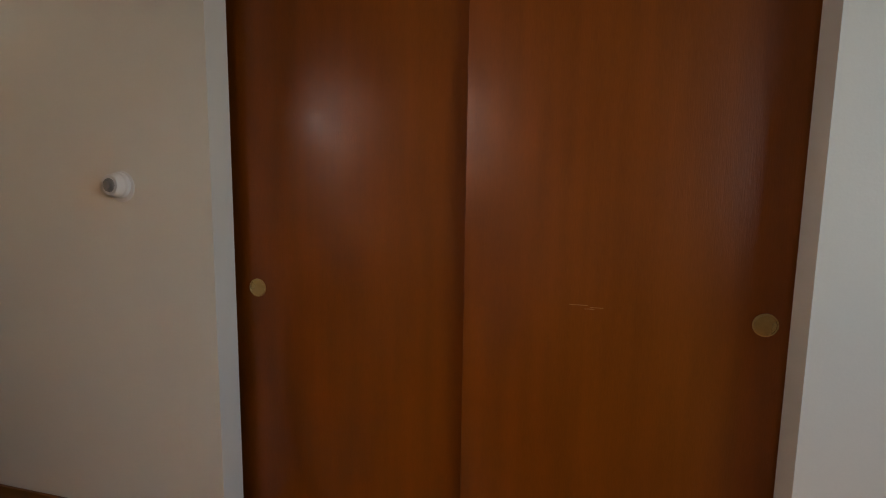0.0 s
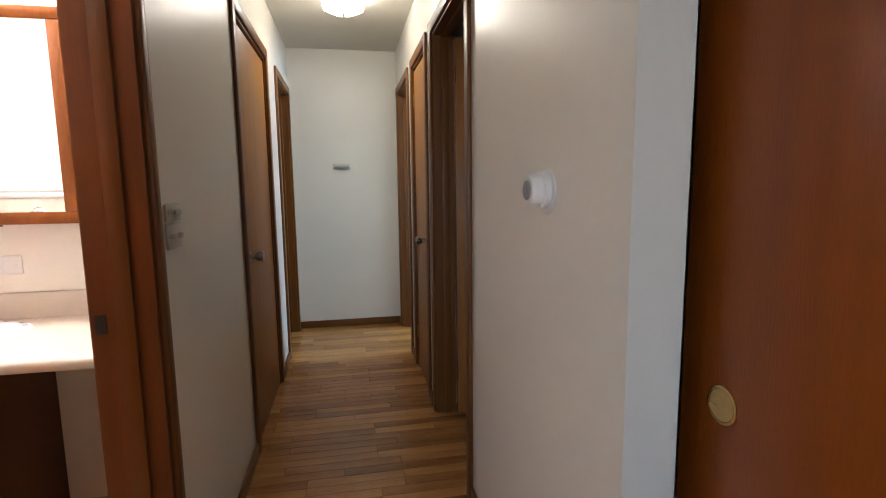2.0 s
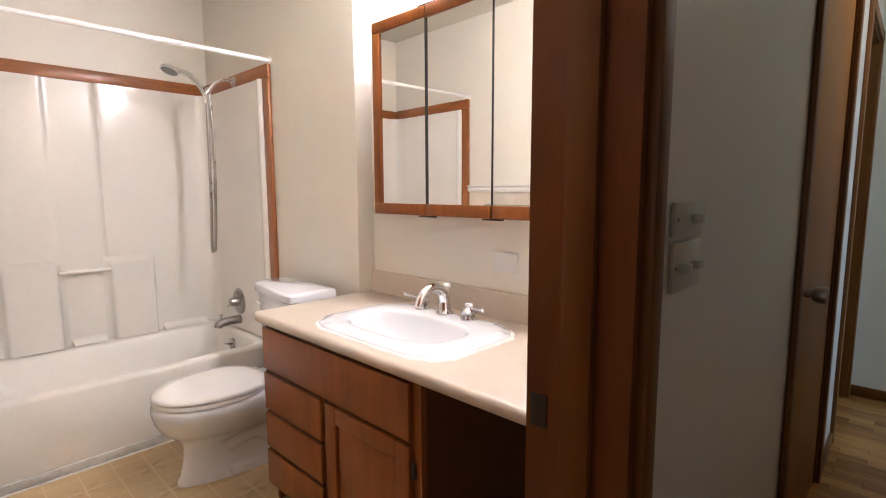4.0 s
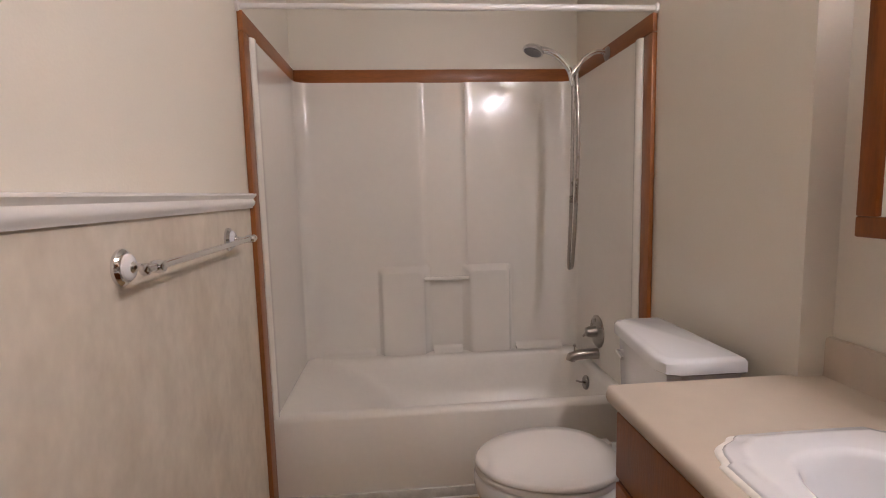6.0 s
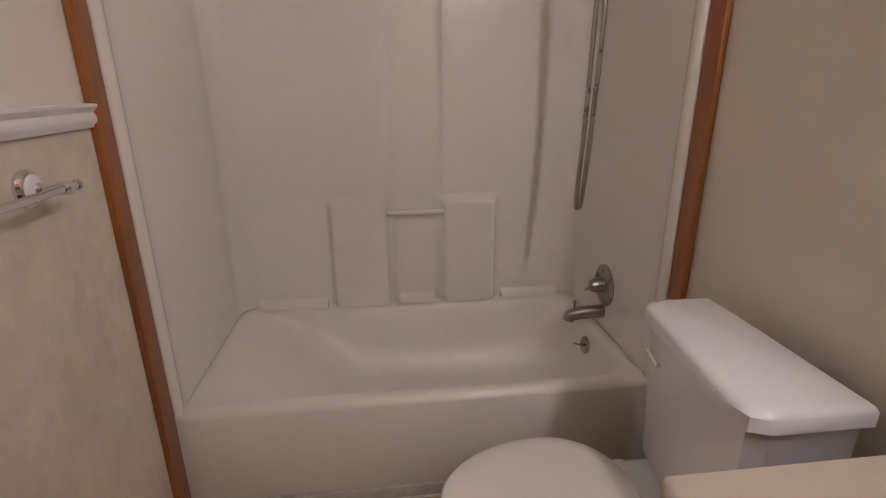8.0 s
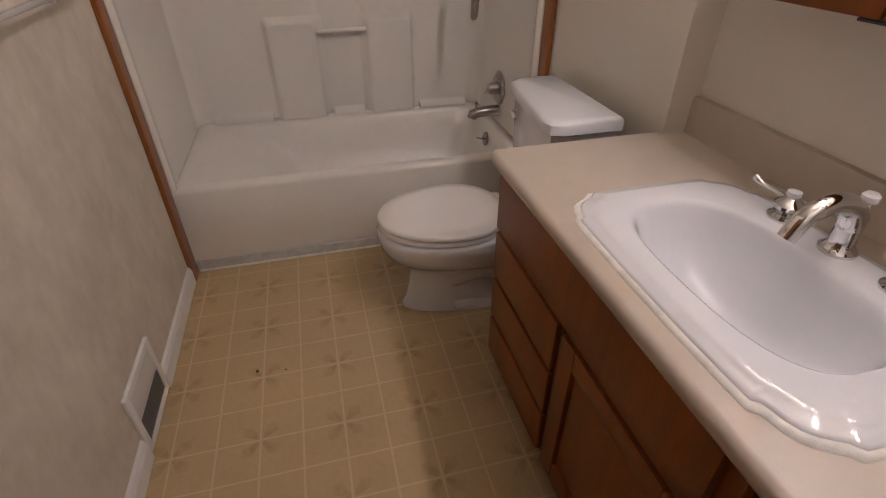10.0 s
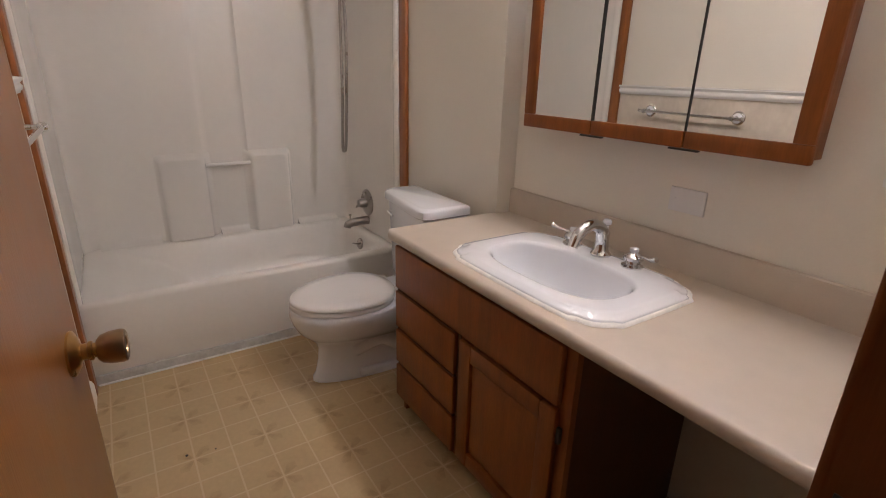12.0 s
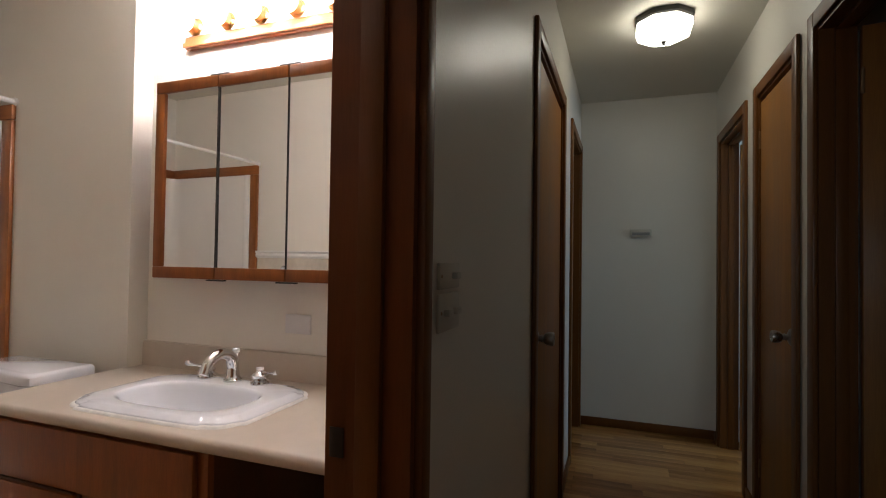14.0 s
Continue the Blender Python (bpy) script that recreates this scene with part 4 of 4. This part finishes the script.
def notched(z, w, d, c, cx=KX, cy=KY):
    """A rectangle whose corners are cut back in an ogee, 48 points."""
    out = []
    for sx, sy in ((1, 1), (-1, 1), (-1, -1), (1, -1)):
        corner = [(w + 0.002, (d - c * 1.25) * 0.1), (w + 0.002, (d - c * 1.25) * 0.4), (w + 0.001, (d - c * 1.25) * 0.75), (w, d - c * 1.25), (w - c * 0.12, d - c * 1.12), (w - c * 0.22, d - c * 1.05), (w - c * 0.32, d - c * 0.86), (w - c * 0.46, d - c * 0.62), (w - c * 0.66, d - c * 0.42), (w - c * 0.95, d - c * 0.28), (w - c * 1.22, d - c * 0.22), (w - c * 1.38, d - c * 0.16), (w - c * 1.5, d), (w - c * 2.4, d + 0.003), (w - c * 3.2, d + 0.004), ((w - c * 3.2) * 0.55, d + 0.005), ((w - c * 3.2) * 0.12, d + 0.005)]
        if sx * sy < 0:
            corner = corner[::-1]
        out += [(cx + sx * p, cy + sy * q, z) for p, q in corner]
    return out


def basin_ring(z, rx, ry, cy, ref):
    """An oval whose points face those of the ring ref."""
    out = []
    for x, y, _ in ref:
        a = math.atan2((y - cy) / ry, (x - KX) / rx)
        c, s_ = math.cos(a), math.sin(a)
        out.append((KX + rx * math.copysign(abs(c) ** 0.7, c), cy + ry * math.copysign(abs(s_) ** 0.7, s_), z))
    return out


ref = notched(CT, KW, KD, 0.06)
bowl_rings = [notched(CT + 0.0005, KW + 0.001, KD + 0.001, 0.06), notched(CT + 0.008, KW, KD, 0.06), notched(CT + 0.012, KW - 0.004, KD - 0.004, 0.06), notched(CT + 0.013, KW - 0.014, KD - 0.013, 0.058), notched(CT + 0.018, KW - 0.020, KD - 0.018, 0.056), notched(CT + 0.020, KW - 0.034, KD - 0.03, 0.05)]
for z, rx, ry, cy in ((0.0198, 0.232, 0.132, 1.862), (0.0185, 0.226, 0.127, 1.862), (0.015, 0.221, 0.122, 1.863), (0.008, 0.216, 0.118, 1.864), (-0.01, 0.210, 0.113, 1.866), (-0.05, 0.195, 0.103, 1.868), (-0.09, 0.168, 0.090, 1.870), (-0.12, 0.128, 0.072, 1.872), (-0.136, 0.075, 0.045, 1.873), (-0.142, 0.018, 0.018, 1.874)):
    bowl_rings.append(basin_ring(CT + z, rx, ry, cy, ref))
part("basin", loft(bowl_rings, cap=False), CERAMIC, sink, smooth=60)
part("drain", lathe((KX, 1.874, CT - 0.1425), (0, 0, 1), [(0, 0.022), (0.002, 0.022), (0.003, 0.014), (0.003, 0.001)], 18), CHROME, sink)
part("caulk", loft([notched(CT + 0.0005, KW + 0.009, KD + 0.009, 0.06), notched(CT + 0.004, KW + 0.007, KD + 0.007, 0.06), notched(CT + 0.0065, KW + 0.003, KD + 0.003, 0.06), notched(CT + 0.0075, KW - 0.002, KD - 0.002, 0.06)], cap=False), CAULK, sink, "bead of white caulk")

TY, TZ = 2.042, CT + 0.019
tap = thing("widespread_faucet", (KX, TY, TZ), "polished chrome faucet with two white-capped lever handles", "faucet")
part("spout_base", lathe((KX, TY, TZ), (0, 0, 1), [(0, 0.030), (0.006, 0.030), (0.012, 0.024), (0.02, 0.021), (0.05, 0.019), (0.07, 0.02), (0.08, 0.014), (0.085, 0.001)], 24), CHROME, tap)
part("spout", tube(curve_points([(KX, TY, TZ + 0.05), (KX, TY - 0.015, TZ + 0.085), (KX, TY - 0.06, TZ + 0.10), (KX, TY - 0.105, TZ + 0.08), (KX, TY - 0.125, TZ + 0.045)]), lambda s_: 0.020 - 0.005 * s_, 16), CHROME, tap)
part("lift_rod", lathe((KX, TY + 0.012, TZ + 0.07), (0, 0, 1), [(0, 0.006), (0.02, 0.006), (0.024, 0.013), (0.034, 0.013), (0.038, 0.009), (0.039, 0.001)], 16), CERAMIC, tap, "white-capped lift rod")
for sx in (-1, 1):
    hx = KX + sx * 0.111
    part("handle_base", lathe((hx, TY, TZ), (0, 0, 1), [(0, 0.030), (0.005, 0.030), (0.008, 0.024), (0.011, 0.020), (0.016, 0.022), (0.023, 0.027), (0.030, 0.027), (0.036, 0.021), (0.040, 0.014), (0.0435, 0.011), (0.0436, 0.001)], 24), CHROME, tap)
    part("cap", lathe((hx, TY, TZ + 0.0435), (0, 0, 1), [(0, 0.010), (0.004, 0.013), (0.011, 0.012), (0.013, 0.001)], 16), CERAMIC, tap, "white ceramic cap")
    part("lever", tube(curve_points([(hx, TY, TZ + 0.034), (hx + sx * 0.03, TY - 0.004, TZ + 0.04), (hx + sx * 0.06, TY - 0.01, TZ + 0.042), (hx + sx * 0.078, TY - 0.012, TZ + 0.048)]), lambda s_: 0.0085 - 0.004 * math.sin(math.pi * min(1, s_ * 1.15)), 12), CHROME, tap)

# ---- mirror cabinet and light bar ----
MX0, MX1, MZ0, MZ1, MF = -1.002, -0.124, 1.10, 1.828, 2.08
mc = thing("medicine_cabinet", ((MX0 + MX1) / 2, YV, MZ0), "oak framed medicine cabinet with three mirrored doors", "medicine cabinet")
part("body", box(MX0 + 0.02, MX1 - 0.02, MF + 0.022, YV - 0.001, MZ0 + 0.004, MZ1 - 0.004, 0.002), CABINET, mc)
S1, S2 = -0.709, -0.41
FW = 0.042
for a, b_ in ((MX0, S1 - 0.002), (S1 + 0.002, S2 - 0.002), (S2 + 0.002, MX1)):
    lw = FW if a == MX0 else 0.0
    rw = FW if b_ == MX1 else 0.0
    mir = part("mirror_door", box(a + lw, b_ - rw, MF + 0.006, MF + 0.018, MZ0 + FW, MZ1 - FW), MIRROR, mc, "mirror glass")
    hang = Vector(((a + b_) / 2, MF + 0.012, 0)) - BASE[mc.name]
    mir.data.transform(Matrix.Translation(hang) @ Matrix.Rotation(radians(-0.2 if rw else -1.2), 4, "Z") @ Matrix.Translation(-hang))
    part("bottom_rail", box(a, b_, MF, MF + 0.02, MZ0, MZ0 + FW, 0.004), CABINET, mir)
    part("top_rail", box(a, b_, MF, MF + 0.02, MZ1 - FW, MZ1, 0.004), CABINET, mir)
    if lw:
        part("stile", box(a, a + FW, MF + 0.0005, MF + 0.0195, MZ0 + FW, MZ1 - FW, 0.003), CABINET, mir)
    if rw:
        part("stile", box(b_ - FW, b_, MF + 0.0005, MF + 0.0195, MZ0 + FW, MZ1 - FW, 0.003), CABINET, mir)
for sx in (S1, S2):
    part("gap_strip", box(sx - 0.0018, sx + 0.0018, MF + 0.004, MF + 0.0195, MZ0 + FW, MZ1 - FW), BLACK, mc, "dark gap between the doors")
    for zz in (MZ0 - 0.006, MZ1 + 0.001):
        part("pivot_hinge", box(sx - 0.04, sx + 0.04, MF + 0.004, MF + 0.018, zz, zz + 0.005, 0.001), BLACK, mc)

LX0, LX1, LZ = -0.965, -0.07, 2.02
bar = thing("vanity_light_bar", ((LX0 + LX1) / 2, YV, LZ), "oak light bar with lit globe bulbs in brass cups", "wall lamp")
part("backplate", box(LX0, LX1, YV - 0.022, YV - 0.001, LZ - 0.035, LZ + 0.012, 0.003), OAK_FLAT, bar)
# Upper backplate coloured white to paint the blown-out glare round the bulbs.
part("glare_strip", box(LX0, LX1, YV - 0.0215, YV - 0.001, LZ + 0.0125, LZ + 0.10, 0.003), WHITE_TRIM, bar, "upper backplate whitened for the glare of the bulbs")
part("moulding", box(LX0 - 0.004, LX1 + 0.004, YV - 0.030, YV - 0.0225, LZ - 0.032, LZ - 0.012, 0.003), OAK_FLAT, bar)
for i in range(6):
    bx = LX0 + 0.055 + i * 0.155
    cup = part("socket_cup", lathe((bx, YV - 0.022, LZ + 0.045), (0, -1, 0), [(0, 0.034), (0.004, 0.034), (0.010, 0.029), (0.030, 0.029), (0.042, 0.034), (0.042, 0.030), (0.033, 0.026), (0.033, 0.001)], 24), BRASS, bar)
    part("bulb", lathe((bx, YV - 0.0565, LZ + 0.045), (0, -1, 0), [(0, 0.013), (0.012, 0.018), (0.026, 0.034), (0.045, 0.040), (0.062, 0.034), (0.074, 0.018), (0.078, 0.001)], 16), BULB_GLOW, cup, "lit round bulb")

# ---- small things on the vanity wall ----
plate = thing("blank_wall_plate", (-0.43, YV, 0.947), "painted-over blank wall plate", "wall plate")
part("plate", box(-0.482, -0.376, YV - 0.007, YV - 0.0005, 0.913, 0.981, 0.003), PLASTIC, plate)
for dx in (-0.463, -0.395):
    part("screw", lathe((dx, YV - 0.007, 0.947), (0, -1, 0), [(0, 0.0035), (0.001, 0.003)], 8), PLASTIC, plate)


def corner_shelf(z, lx, ly, edge, label):
    c = thing("corner_shelf", (XD, YV, z), label, "shelf")
    tri = lambda zz, k: [(XD - 0.001, YV - 0.001, zz), (XD - lx + k, YV - 0.001, zz), (XD - lx + k, YV - 0.02, zz), (XD - 0.02, YV - ly + k, zz), (XD - 0.001, YV - ly + k, zz)]
    part("board", loft([tri(z - 0.016, 0.002), tri(z, 0)]), WHITE_TRIM, c)
    if edge:
        part("edge_strip", loft([tri(z + 0.0005, 0.0), tri(z + 0.008, 0.0)]), BLACK, c, "black top layer")
    return c


corner_shelf(1.85, 0.30, 0.24, True, "small white corner shelf with a black top")
corner_shelf(1.085, 0.245, 0.16, False, "small white corner shelf above the countertop")

# ---- hall floor strips ----
rng = random.Random(4)
STRIP = 0.057
meshes = {}


def strip_mesh(length):
    if length not in meshes:
        b = bmesh.new()
        x0, x1, y0, y1 = -length / 2 + 0.0005, length / 2 - 0.0005, -STRIP / 2 + 0.0006, STRIP / 2 - 0.0006
        loft([[(x0, y0, -0.009), (x1, y0, -0.009), (x1, y1, -0.009), (x0, y1, -0.009)], [(x0, y0, -0.001), (x1, y0, -0.001), (x1, y1, -0.001), (x0, y1, -0.001)], [(x0 + 0.001, y0 + 0.001, 0), (x1 - 0.001, y0 + 0.001, 0), (x1 - 0.001, y1 - 0.001, 0), (x0 + 0.001, y1 - 0.001, 0)]], bm=b)
        meshes[length] = mesh_of(b, "plank", PLANK, (0, 0, 0), 0)
    return meshes[length]


rest = bmesh.new()
row = 0
y = YS + STRIP / 2
while y < YE:
    left, right = (0.302, 3.59) if y > YL else (-2.76, 1.94)
    x = left
    while x < right:
        length = rng.choice((0.3, 0.4, 0.5, 0.65, 0.8, 1.0) if x > left else (0.1, 0.2, 0.3, 0.45, 0.6))
        x1 = min(x + length, right)
        if y > 0.75 and x < XR + 0.25 and x1 > XL - 0.05:
            p = new("plank", strip_mesh(length))
            p.location = (x + length / 2, y, 0)
            p.parent = floor
        else:
            vs = [rest.verts.new(q) for q in ((x + 0.0005, y - STRIP / 2 + 0.0006, 0), (x1 - 0.0005, y - STRIP / 2 + 0.0006, 0), (x1 - 0.0005, y + STRIP / 2 - 0.0006, 0), (x + 0.0005, y + STRIP / 2 - 0.0006, 0))]
            rest.faces.new(vs)
        x = x1
    y += STRIP
planks = part("strip_floor", rest, PLANK, floor, smooth=0)
tagged(planks, kind="stuff")


def crumb(x, y, r):
    solid("debris_crumb", lathe((x, y, 0.0), (0, 0, 1), [(0, r), (r * 0.5, r * 0.9), (r * 0.8, r * 0.3)], 7), BLACK, "small dark crumb lying on the vinyl floor", "debris", base=(x, y, 0))


crumb(-1.30, 0.92, 0.005)
crumb(-1.285, 1.01, 0.003)
